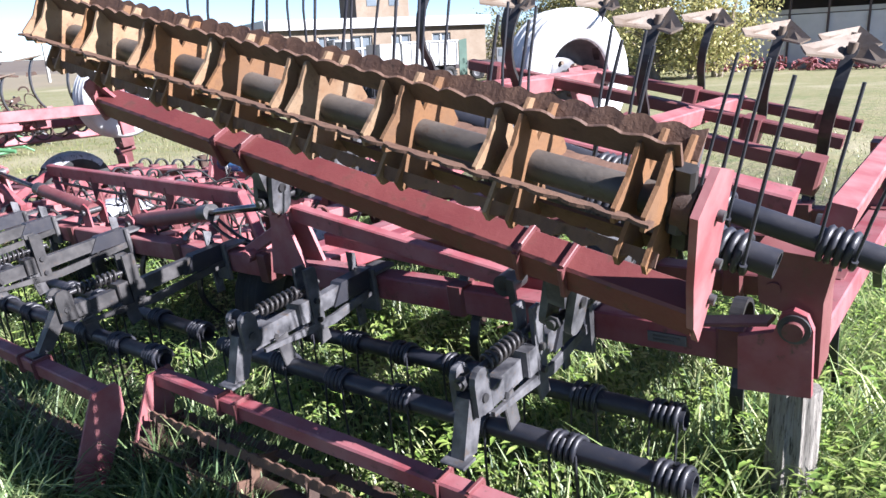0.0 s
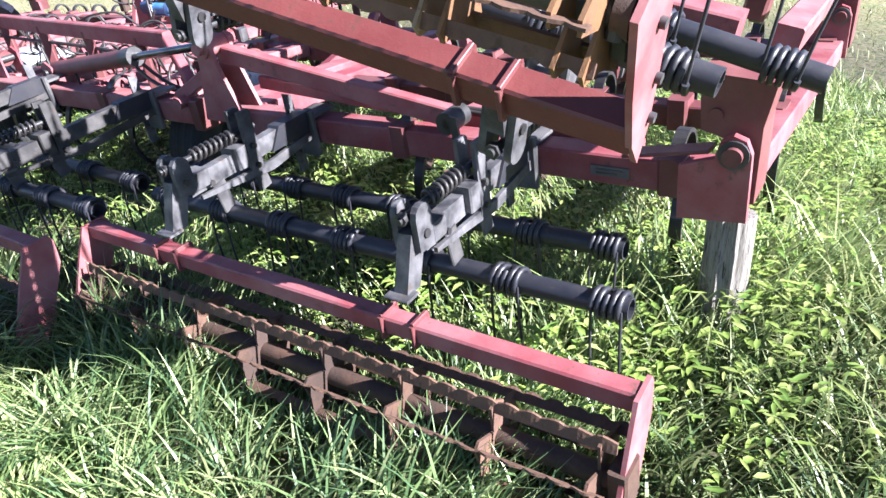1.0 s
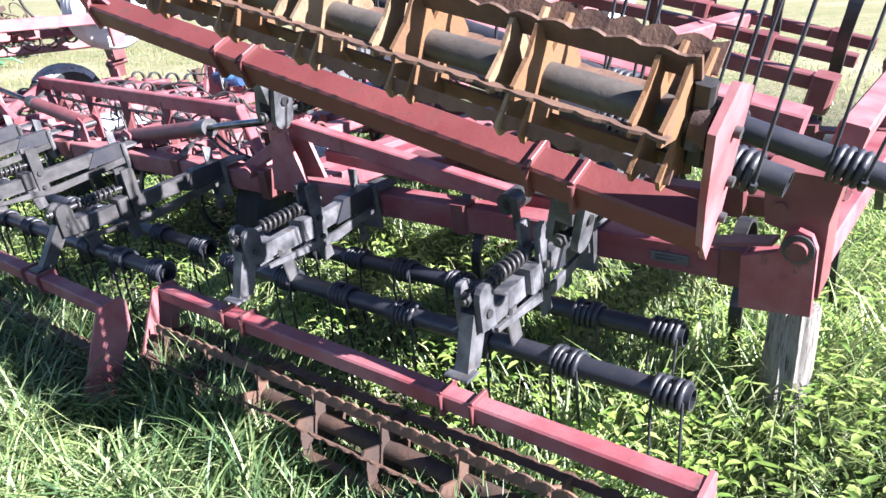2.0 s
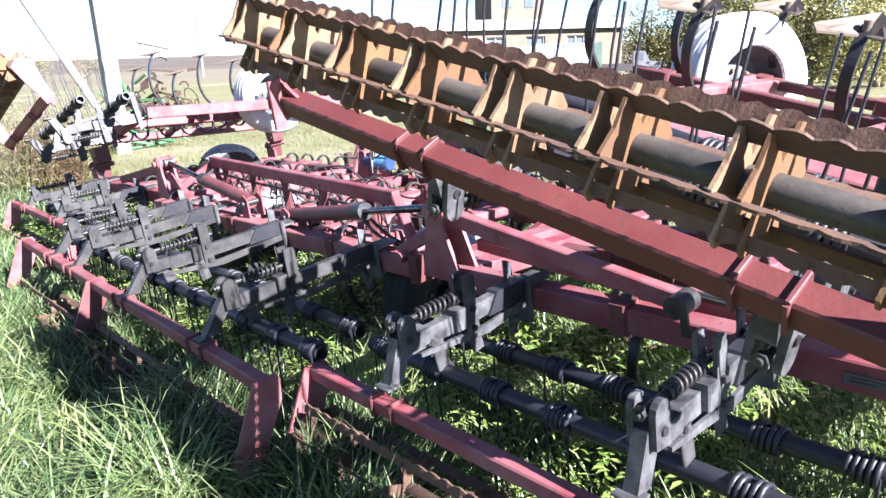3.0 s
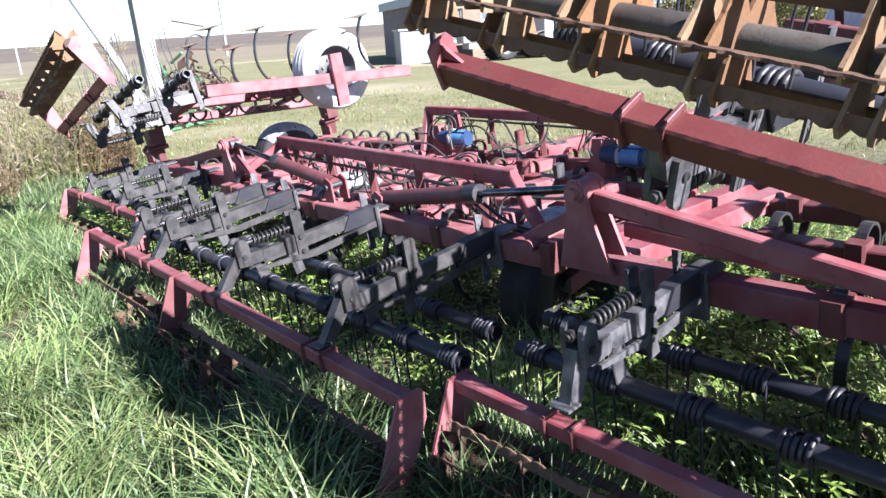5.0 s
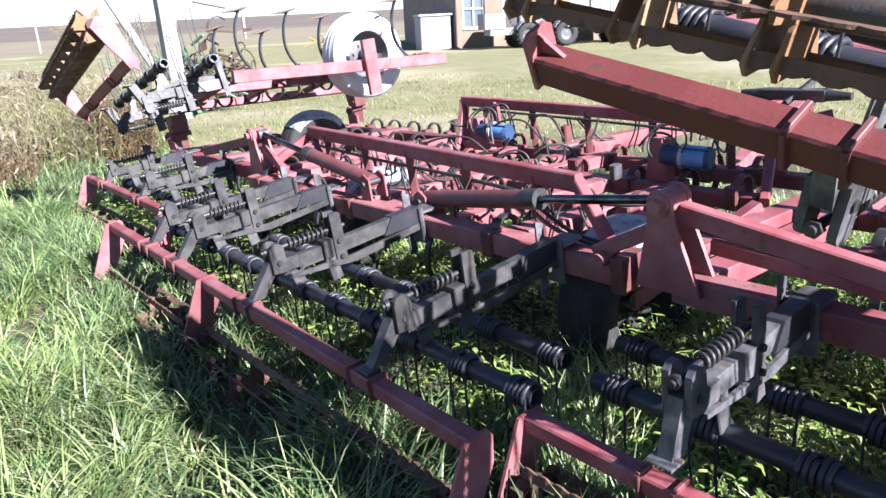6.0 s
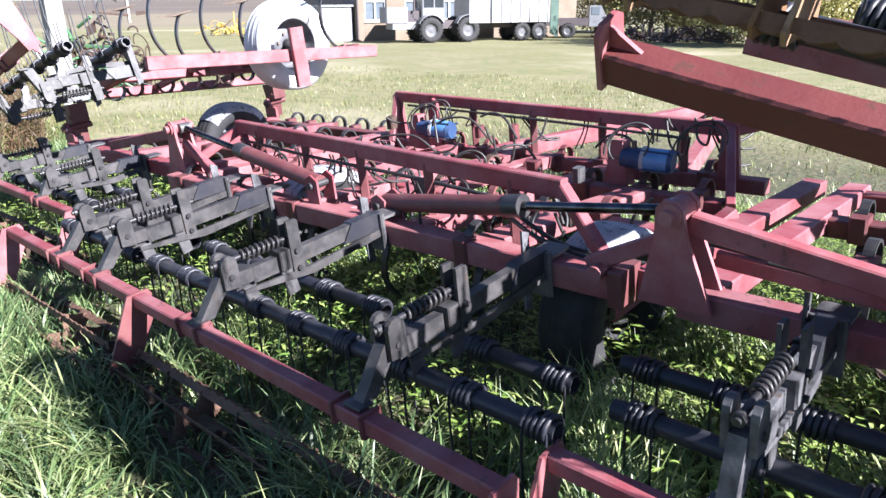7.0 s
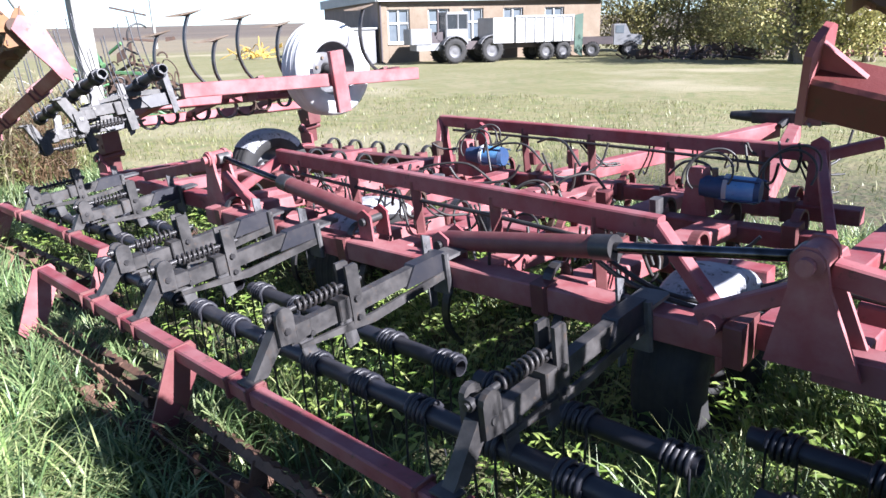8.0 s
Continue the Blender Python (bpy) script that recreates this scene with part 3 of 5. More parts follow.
def s_tine(T, x, y, z=0.60, share=True, size=0.8, loop_mat=None):
    """A spring tine: a looped flat shank from its clamp on a beam, and a duckfoot share."""
    z += lev(T, y)
    pts = [Vector((x, y + p.y * size, z + p.z * size)) for p in smooth_line(TINE, 3)]
    top = part("spring_tine", Geo().ribbon(pts, 0.042, 0.014, (1, 0, 0)).xf(T), loop_mat or STEEL, machine, "dark curved spring tine")
    part("tine_clamp", Geo().box((x - 0.04, y - 0.065, z - 0.05), (x + 0.04, y + 0.04, z + 0.075)).xf(T), RED_DARK, top)
    if share:
        c = pts[-1]
        tip, w = c + Vector((0, 0.11, -0.035)), 0.142
        g = Geo()
        for s in (-1, 1):
            a = [tip, c + Vector((s * w, -0.13, 0.0)), c + Vector((s * (w - 0.03), -0.165, 0.02)), c + Vector((0, -0.02, 0.035))]
            g.plate(a, 0.008, (0, 0, 1))
        part("share", g.xf(T), RUST if T == ONE else SHARE, top, "worn duckfoot share")
        part("share_bolt", Geo().cyl(c + Vector((0, -0.01, -0.02)), c + Vector((0, -0.01, 0.045)), 0.016, 8).xf(T), RUST if T == ONE else SHARE, top)
    return top


def frame_bar(T, p, q, w=0.09, h=0.09, mat=None, name="frame_tube", label=""):
    return part(name, Geo().bar(p, q, w, h).xf(T), mat or RED, machine, label)


def wheel(T, centre, rad, width, axis=(1, 0, 0), tyre=None, rim=None):
    c, a = Vector(centre), Vector(axis).normalized()
    w = width / 2
    prof = [(rad * 0.56, -w * 0.72), (rad * 0.62, -w * 0.92), (rad * 0.78, -w * 1.0), (rad * 0.92, -w * 0.93), (rad * 0.985, -w * 0.72), (rad, -w * 0.35), (rad * 1.002, 0), (rad, w * 0.35), (rad * 0.985, w * 0.72), (rad * 0.92, w * 0.93), (rad * 0.78, w), (rad * 0.62, w * 0.92), (rad * 0.56, w * 0.72)]
    top = part("wheel", Geo().lathe(prof, c, a, 40).xf(T), tyre or WHITE, machine, "white-painted rubber tyre on its wheel")
    g = Geo().lathe([(rad * 0.575, w * 0.78), (rad * 0.555, w * 0.62), (rad * 0.53, w * 0.20), (rad * 0.48, -w * 0.25), (rad * 0.36, -w * 0.30), (rad * 0.30, -w * 0.12), (rad * 0.18, -w * 0.10), (0.001, -w * 0.1)], c, a, 32)
    g.lathe([(rad * 0.575, -w * 0.78), (rad * 0.555, -w * 0.62), (rad * 0.52, -w * 0.45), (0.001, -w * 0.45)], c, a, 32)
    part("rim", g.xf(T), rim or RIM, top, "grey dished steel rim")
    part("hub", Geo().cyl(c - a * w * 0.3, c + a * w * 0.30, rad * 0.15, 14, rad * 0.11).xf(T), STEEL, top)
    for i in range(6):
        t = 2 * math.pi * i / 6
        s = a.orthogonal().normalized()
        p = c + (s * math.cos(t) + a.cross(s) * math.sin(t)) * rad * 0.25
        part("wheel_nut", Geo().cyl(p - a * w * 0.15, p + a * w * 0.02, 0.013, 6).xf(T), SHARE, top)
    g = Geo()
    for s in (-0.62, -0.2, 0.2, 0.62):
        g.lathe([(rad * (0.99 if abs(s) > 0.5 else 0.998), w * s - 0.014), (rad * (0.995 if abs(s) > 0.5 else 1.006), w * s - 0.010), (rad * (0.995 if abs(s) > 0.5 else 1.006), w * s + 0.010), (rad * (0.99 if abs(s) > 0.5 else 0.998), w * s + 0.014)], c, a, 40)
    part("tread", g.xf(T), tyre or WHITE, top)
    # White coat on the upper arc only; black rubber below stands for the shade.
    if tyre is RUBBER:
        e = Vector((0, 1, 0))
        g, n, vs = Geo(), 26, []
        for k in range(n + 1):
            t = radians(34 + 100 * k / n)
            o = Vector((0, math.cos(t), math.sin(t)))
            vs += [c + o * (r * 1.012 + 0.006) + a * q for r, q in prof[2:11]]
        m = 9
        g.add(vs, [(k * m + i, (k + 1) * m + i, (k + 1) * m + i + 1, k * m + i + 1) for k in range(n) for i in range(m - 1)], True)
        part("paint_coat", g.xf(T), WHITE_WORN, top, "peeling white paint on the tyre top, black below for shade")
    return top


def hose(pts, r=0.008, T=ONE, mat=None, name="hose"):
    return part(name, Geo().pipe(smooth_line([Vector(p) for p in pts], 5), r, 6).xf(T), mat or HOSE, machine)


def tower(T, x, y, lean=1):
    """A lifting tower on the rear beam: two plates with a pin, and its stays."""
    top = None
    for s in (-0.055, 0.055):
        pts = [(x - 0.10 * lean, y + s, 0.60), (x + 0.17 * lean, y + s, 0.60), (x + 0.075 * lean, y + s, 0.86), (x + 0.06 * lean, y + s, 0.955), (x + 0.035 * lean, y + s, 0.985), (x - 0.01 * lean, y + s, 0.985), (x - 0.035 * lean, y + s, 0.955), (x - 0.04 * lean, y + s, 0.85)]
        g = Geo().plate(pts, 0.018, (0, 1, 0)).xf(T)
        if top is None:
            top = part("lift_tower", g, PINK, machine, "faded red lifting tower with a cylinder pin")
        else:
            part("tower_plate", g, PINK, top)
    part("pin", Geo().cyl((x + 0.015 * lean, y - 0.10, 0.935), (x + 0.015 * lean, y + 0.10, 0.935), 0.026, 16).cyl((x + 0.015 * lean, y - 0.075, 0.935), (x + 0.015 * lean, y + 0.075, 0.935), 0.045, 18).xf(T), PINK, top)
    part("stay", Geo().bar((x + 0.06 * lean, y + 0.02, 0.89), (x + 1.24 * lean, y + 0.02, 0.70), 0.055, 0.075).xf(T), RED, top)
    part("stay", Geo().bar((x - 0.03 * lean, y + 0.0, 0.82), (x - 0.33 * lean, y, 0.67), 0.05, 0.06).xf(T), RED, top)
    return top


def cylinder(T, p, q, share=0.47, r=0.045):
    p, q = Vector(p), Vector(q)
    m = p.lerp(q, share)
    d = (q - p).normalized()
    top = part("hydraulic_cylinder", Geo().cyl(p, m, r, 20).xf(T), RED_DARK, machine, "dark red hydraulic cylinder with an oily rod")
    part("gland", Geo().cyl(m - d * 0.04, m + d * 0.05, r * 1.08, 20).xf(T), STEEL, top)
    part("piston_rod", Geo().cyl(m, q, 0.02, 16).xf(T), CHROME, top)
    part("rod_eye", Geo().cyl(q - d * 0.03 + Vector((0, -0.04, 0)), q - d * 0.03 + Vector((0, 0.04, 0)), 0.035, 16).xf(T), BLACK, top)
    g = Geo().plate([p + Vector((-0.05, 0, -0.10)), p + Vector((0.05, 0, -0.10)), p + Vector((0.05, 0, 0.03)), p + Vector((0, 0, 0.06)), p + Vector((-0.05, 0, 0.03))], 0.012, (0, 1, 0))
    g.xf(Matrix.Translation((0, -0.055, 0)))
    g2 = Geo().plate([p + Vector((-0.05, 0, -0.10)), p + Vector((0.05, 0, -0.10)), p + Vector((0.05, 0, 0.03)), p + Vector((0, 0, 0.06)), p + Vector((-0.05, 0, 0.03))], 0.012, (0, 1, 0)).xf(Matrix.Translation((0, 0.055, 0)))
    part("lug", g.xf(T), RED, top)
    part("lug", g2.xf(T), RED, top)
    part("lug_pin", Geo().cyl(p + Vector((0, -0.08, 0)), p + Vector((0, 0.08, 0)), 0.02, 12).xf(T), STEEL, top)
    return top


# ---- centre section
XC = -1.71
frame_bar(ONE, (-3.55, 1.085, 0.595), (-0.16, 1.085, 0.595), 0.105, 0.105, PINK, "rear_beam", "long faded red square rear beam")
for y in (1.80, 2.45, 3.08):
    z = 0.58 + lev(ONE, y)
    frame_bar(ONE, (-3.5, y, z), (-0.30, y, z), 0.09, 0.09, RED, "cross_beam")
for x in (-1.30, -2.15, -2.95, -3.45):
    frame_bar(ONE, (x, 1.14, 0.59), (x, 3.12, 0.58 + lev(ONE, 3.12)), 0.125, 0.08, PINK, "side_tube")
frame_bar(ONE, (-0.86, 1.13, 0.59), (-0.76, 2.4, 0.475), 0.15, 0.083, PINK, "side_tube")
frame_bar(ONE, (-1.86, 1.13, 0.59), (-1.80, 3.1, 0.40), 0.13, 0.083, PINK, "side_tube")
frame_bar(ONE, (-2.62, 1.13, 0.59), (-2.70, 3.1, 0.40), 0.13, 0.083, RED, "side_tube")
roller_bar(ONE, -3.52, 0.11, 0.02, 0.58, 0.49, (-0.40, -0.54, -1.37, -1.51, -2.29, -2.43, -2.73, -2.87), (-1.92,))
for x in (-0.46, -1.415, -2.34, -2.78):
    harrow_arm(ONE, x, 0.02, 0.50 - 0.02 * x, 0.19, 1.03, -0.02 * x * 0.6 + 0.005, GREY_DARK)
roller(ONE, -1.94, 0.05, -0.09, 0.20, 10)
roller(ONE, -3.46, -2.02, -0.09, 0.21, 40, 6)
tooth_bar(ONE, -2.34, 0.10, 0.29, 0.54, 0.51)
tooth_bar(ONE, -3.42, -2.44, 0.285, 0.56, 0.545)
tooth_bar(ONE, -0.84, -0.03, 0.58, 0.485, 0.465)
tooth_bar(ONE, -2.34, -0.94, 0.60, 0.505, 0.485)
tooth_bar(ONE, -3.42, -2.44, 0.585, 0.52, 0.51)
# truss rails over the frame
for p, q in (((-3.35, 1.53, 0.885), (-0.49, 1.25, 0.88)), ((-3.46, 3.18, 0.775), (-0.52, 3.06, 0.715))):
    rail = frame_bar(ONE, p, q, 0.05, 0.085, RED, "truss_rail", "long red channel rail")
    k = 5
    for i in range(k):
        e = Vector(p).lerp(Vector(q), (i + 0.5) / k)
        part("rail_post", Geo().bar(e, (e.x, e.y, 0.57 + lev(ONE, e.y)), 0.05, 0.05), RED_DARK, rail)
for a, b in (((-0.50, 1.25, 0.88), (-0.24, 1.14, 0.66)), ((-3.35, 1.55, 0.87), (-3.50, 1.15, 0.66)), ((-3.35, 1.55, 0.87), (-3.1, 1.45, 0.62)),
             ((-0.52, 3.06, 0.72), (-0.25, 2.4, 0.47)), ((-0.52, 3.06, 0.70), (-0.26, 3.2, 0.76)), ((-3.46, 3.18, 0.78), (-3.40, 3.0, 0.42))):
    frame_bar(ONE, a, b, 0.05, 0.06, RED, "truss_stay")
for x, y in ((-3.46, 3.18), (-0.52, 3.06), (-2.89, 3.02)):
    part("rail_bracket", Geo().plate([(x - 0.07, y, 0.40), (x + 0.07, y, 0.40), (x + 0.045, y, 0.78), (x, y, 0.81), (x - 0.045, y, 0.78)], 0.03, (0, 1, 0)), RED, machine)
tower(ONE, 0.07, 1.06, 1)
cylinder(ONE, (-1.50, 1.17, 0.70), (0.085, 1.06, 0.935), 0.54)
tower(ONE, -3.55, 1.20, -1)
cylinder(ONE, (-2.00, 1.15, 0.745), (-3.55, 1.22, 0.935), 0.5)
frame_bar(ONE, (-0.16, 1.085, 0.60), (-0.10, 1.085, 0.60), 0.15, 0.15, RED_DARK, "hinge_block")
part("hinge_pin", Geo().cyl((-0.20, 0.98, 0.665), (-0.20, 1.20, 0.665), 0.03, 14), PINK, machine)
for x, y in ((-0.75, 2.52), (-2.58, 2.73)):
    d = Vector((1, 0.15, -0.06)).normalized()
    c = Vector((x, y, 0.645))
    top = part("accumulator", Geo().cyl(c - d * 0.03, c + d * 0.10, 0.068, 24).xf(ONE), BLUE, machine, "bright blue hydraulic motor body with a dark end")
    part("end_cap", Geo().cyl(c - d * 0.17, c - d * 0.05, 0.055, 20, 0.064), BLUE_DARK, top, "dark blue valve end")
    part("end_cap", Geo().cyl(c + d * 0.10, c + d * 0.125, 0.070, 24, 0.058), BLUE_DARK, top)
    part("collar", Geo().cyl(c - d * 0.052, c - d * 0.03, 0.074, 24), FASCIA, top, "white collar band")
    for t in range(4):
        o = Vector((0, math.cos(t * 1.571 + 0.6), math.sin(t * 1.571 + 0.6)))
        part("tie_rod", Geo().cyl(c + o * 0.072 - d * 0.06, c + o * 0.072 + d * 0.13, 0.006, 6), BLUE_DARK, top)
    part("foot", Geo().plate([c - d * 0.26 + Vector((0, 0, -0.16)), c - d * 0.12 + Vector((0, 0, -0.16)), c - d * 0.15 + Vector((0, 0, 0.10)), c - d * 0.21 + Vector((0, 0, 0.10))], 0.06, (0.35, 1, 0)), PINK, top)
    part("port", Geo().cyl(c - d * 0.25, c - d * 0.17, 0.03, 12), SHARE, top)
    part("port", Geo().cyl(c - d * 0.10 + Vector((0, 0, 0.04)), c - d * 0.10 + Vector((0, 0, 0.10)), 0.016, 10), SHARE, top)
# tines under the centre frame, their loops standing over the beams
for y in (1.80, 2.45, 3.08):
    for i in range(8):
        x = -0.62 - 0.37 * i + (0.18 if y == 2.45 else 0)
        s_tine(ONE, x + rnd.uniform(-0.05, 0.05), y, 0.585 + rnd.uniform(-0.02, 0.01), y == 1.80, rnd.uniform(0.7, 0.85), rnd.choice((RED_DARK, STEEL, RUST)))
for i in range(5):
    s_tine(ONE, -0.9 - 0.62 * i, 1.085, 0.58, False)
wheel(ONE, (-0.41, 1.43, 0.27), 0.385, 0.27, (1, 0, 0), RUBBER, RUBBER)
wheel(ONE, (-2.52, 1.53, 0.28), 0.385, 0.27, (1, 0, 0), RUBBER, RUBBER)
frame_bar(ONE, (-0.41, 1.43, 0.25), (-0.12, 2.1, 0.55), 0.07, 0.09, RED, "wheel_arm")
frame_bar(ONE, (-2.52, 1.53, 0.27), (-2.3, 2.3, 0.55), 0.07, 0.09, RED, "wheel_arm")
# drawbar and tow eye beyond the frame
frame_bar(ONE, (-0.85, 3.12, 0.36), (-1.35, 5.15, 0.36), 0.10, 0.12, PINK, "drawbar")
frame_bar(ONE, (-2.45, 3.12, 0.36), (-1.50, 5.15, 0.36), 0.10, 0.12, RED, "drawbar")
part("drawbar_head", Geo().bar((-1.70, 5.2, 0.455), (-1.15, 5.2, 0.45), 0.12, 0.10).cyl((-1.90, 5.2, 0.46), (-1.68, 5.2, 0.455), 0.035, 12, 0.055).cyl((-1.17, 5.2, 0.45), (-0.95, 5.2, 0.445), 0.055, 12, 0.03), STEEL, machine)
part("drawbar_jack", Geo().bar((-1.45, 5.1, 0.40), (-1.25, 5.4, 0.62), 0.05, 0.05).cyl((-1.25, 5.15, 0.40), (-1.05, 5.3, 0.60), 0.025, 10), BLACK, machine)
# hoses and pipes
hose([(-3.3, 1.50, 0.80), (-2.4, 1.43, 0.78), (-1.5, 1.36, 0.78), (-0.75, 1.28, 0.77)], 0.011)
hose([(-3.3, 3.14, 0.71), (-2.4, 3.08, 0.70), (-1.5, 3.03, 0.68), (-0.75, 2.98, 0.66)], 0.011)
hose([(-0.85, 1.25, 0.79), (-0.5, 1.2, 0.66), (-0.2, 1.25, 0.62), (0.1, 1.3, 0.60)], 0.010)
hose([(-0.85, 1.22, 0.79), (-0.55, 1.15, 0.68), (-0.1, 1.2, 0.6), (0.2, 1.25, 0.58)], 0.010)
for i in range(26):
    x = rnd.uniform(-3.3, -0.4)
    y = rnd.choice((1.45, 2.0, 2.6, 3.02))
    z = rnd.uniform(0.66, 0.80)
    w, h = rnd.uniform(0.12, 0.45), rnd.uniform(0.05, 0.20)
    e = rnd.uniform(-0.4, 0.4)
    if i % 3 == 0:
        hose([(x, y, z), (x + w * 0.3, y + e * 0.2, z + h * 0.6), (x + w * 0.7, y + e * 0.7, z + h * 0.5), (x + w, y + e, z - 0.08)], 0.008)
    else:
        hose([(x, y, z), (x + w * 0.2, y + e * 0.2, z - h), (x + w * 0.8, y + e * 0.8, z - h * 0.9), (x + w, y + e, z)], 0.008)
for i in range(5):
    c = (-0.75 - 0.55 * i + rnd.uniform(-0.1, 0.1), 1.45 + rnd.uniform(-0.1, 0.25), 0.66)
    hose(arc(c, (1, 0, 0), (0, 0.5, 0.86), 0.09, 0, 350, 14), 0.007)

for i in range(22):
    x = rnd.uniform(-3.2, -0.55)
    near = i % 2 == 0
    y = 1.43 - 0.089 * (x + 2) if near else 3.09
    z0 = 0.80 if near else 0.70
    drop, side = rnd.uniform(0.12, 0.24), rnd.uniform(-0.12, 0.12)
    for k in (0.0, 0.03):
        hose([(x + k, y, z0), (x + k + side * 0.3, y + 0.03, z0 - drop * 0.4), (x + k + side, y + 0.05 + k, z0 - drop), (x + k + side * 1.6, y + 0.18, z0 - drop - 0.02)], 0.006)
for c, r in (((-2.62, 2.62, 0.74), 0.10), ((-0.85, 2.44, 0.74), 0.11), ((-2.75, 2.9, 0.72), 0.09), ((-0.55, 2.7, 0.70), 0.12), ((-1.6, 1.9, 0.66), 0.10), ((-3.0, 1.9, 0.68), 0.09)):
    hose(arc(c, (1, 0.2, 0), (0, 0.4, 0.9), r, -30, 230, 14), 0.0065)
    hose(arc(c, (0.8, 0.5, 0), (0.2, 0.2, 0.9), r * 1.25, 0, 200, 14), 0.006)
for i in range(9):
    x, y = -0.7 - 0.31 * i, rnd.choice((1.5, 2.1, 2.75))
    part("valve_block", Geo().box((x, y, 0.60), (x + rnd.uniform(0.05, 0.10), y + 0.07, 0.60 + rnd.uniform(0.06, 0.12))), rnd.choice((BLACK, RED_DARK, RUST)), machine)

frame_bar(ONE, (0.17, 1.21, 0.725), (1.95, 1.21, 0.60), 0.055, 0.06, RED, "brace_tube", "red brace tube with a hose on it")
hose([(0.1, 1.20, 0.78), (0.5, 1.20, 0.745), (1.0, 1.19, 0.71), (1.5, 1.20, 0.675), (1.85, 1.22, 0.64)], 0.012)
hose([(0.35, 1.17, 0.755), (0.8, 1.18, 0.72), (1.3, 1.17, 0.69), (1.8, 1.2, 0.65)], 0.008)
boss = part("pivot_boss", Geo().cyl((1.31, 0.99, 0.712), (1.31, 1.10, 0.712), 0.042, 22), HOSE, machine, "black pivot boss with its strap")
part("washer", Geo().cyl((1.31, 0.99, 0.712), (1.31, 1.001, 0.712), 0.02, 14), RUST, boss)
part("strap", Geo().plate([(1.335, 0.98, 0.75), (1.365, 0.98, 0.745), (1.375, 0.98, 0.62), (1.345, 0.98, 0.62)], 0.012, (0, 1, 0)), HOSE, boss)

# Grey plate with plain bars, added where the beam's paint is worn.
plate = part("label_plate", Geo().box((1.84, 1.025, 0.575), (1.97, 1.031, 0.61), 0.002), RIM, machine, "grey plate standing for worn paint on the red beam")
part("label_bar", Geo().box((1.86, 1.021, 0.597), (1.95, 1.0245, 0.602), 0.0005), BLACK, plate)
part("label_bar", Geo().box((1.86, 1.021, 0.584), (1.93, 1.0245, 0.589), 0.0005), BLACK, plate)

# ---- inner wings, and the outer wings folded over them
RIGHT_FOLD = fold_about(2.36, 0.80, 180 - 13.3)


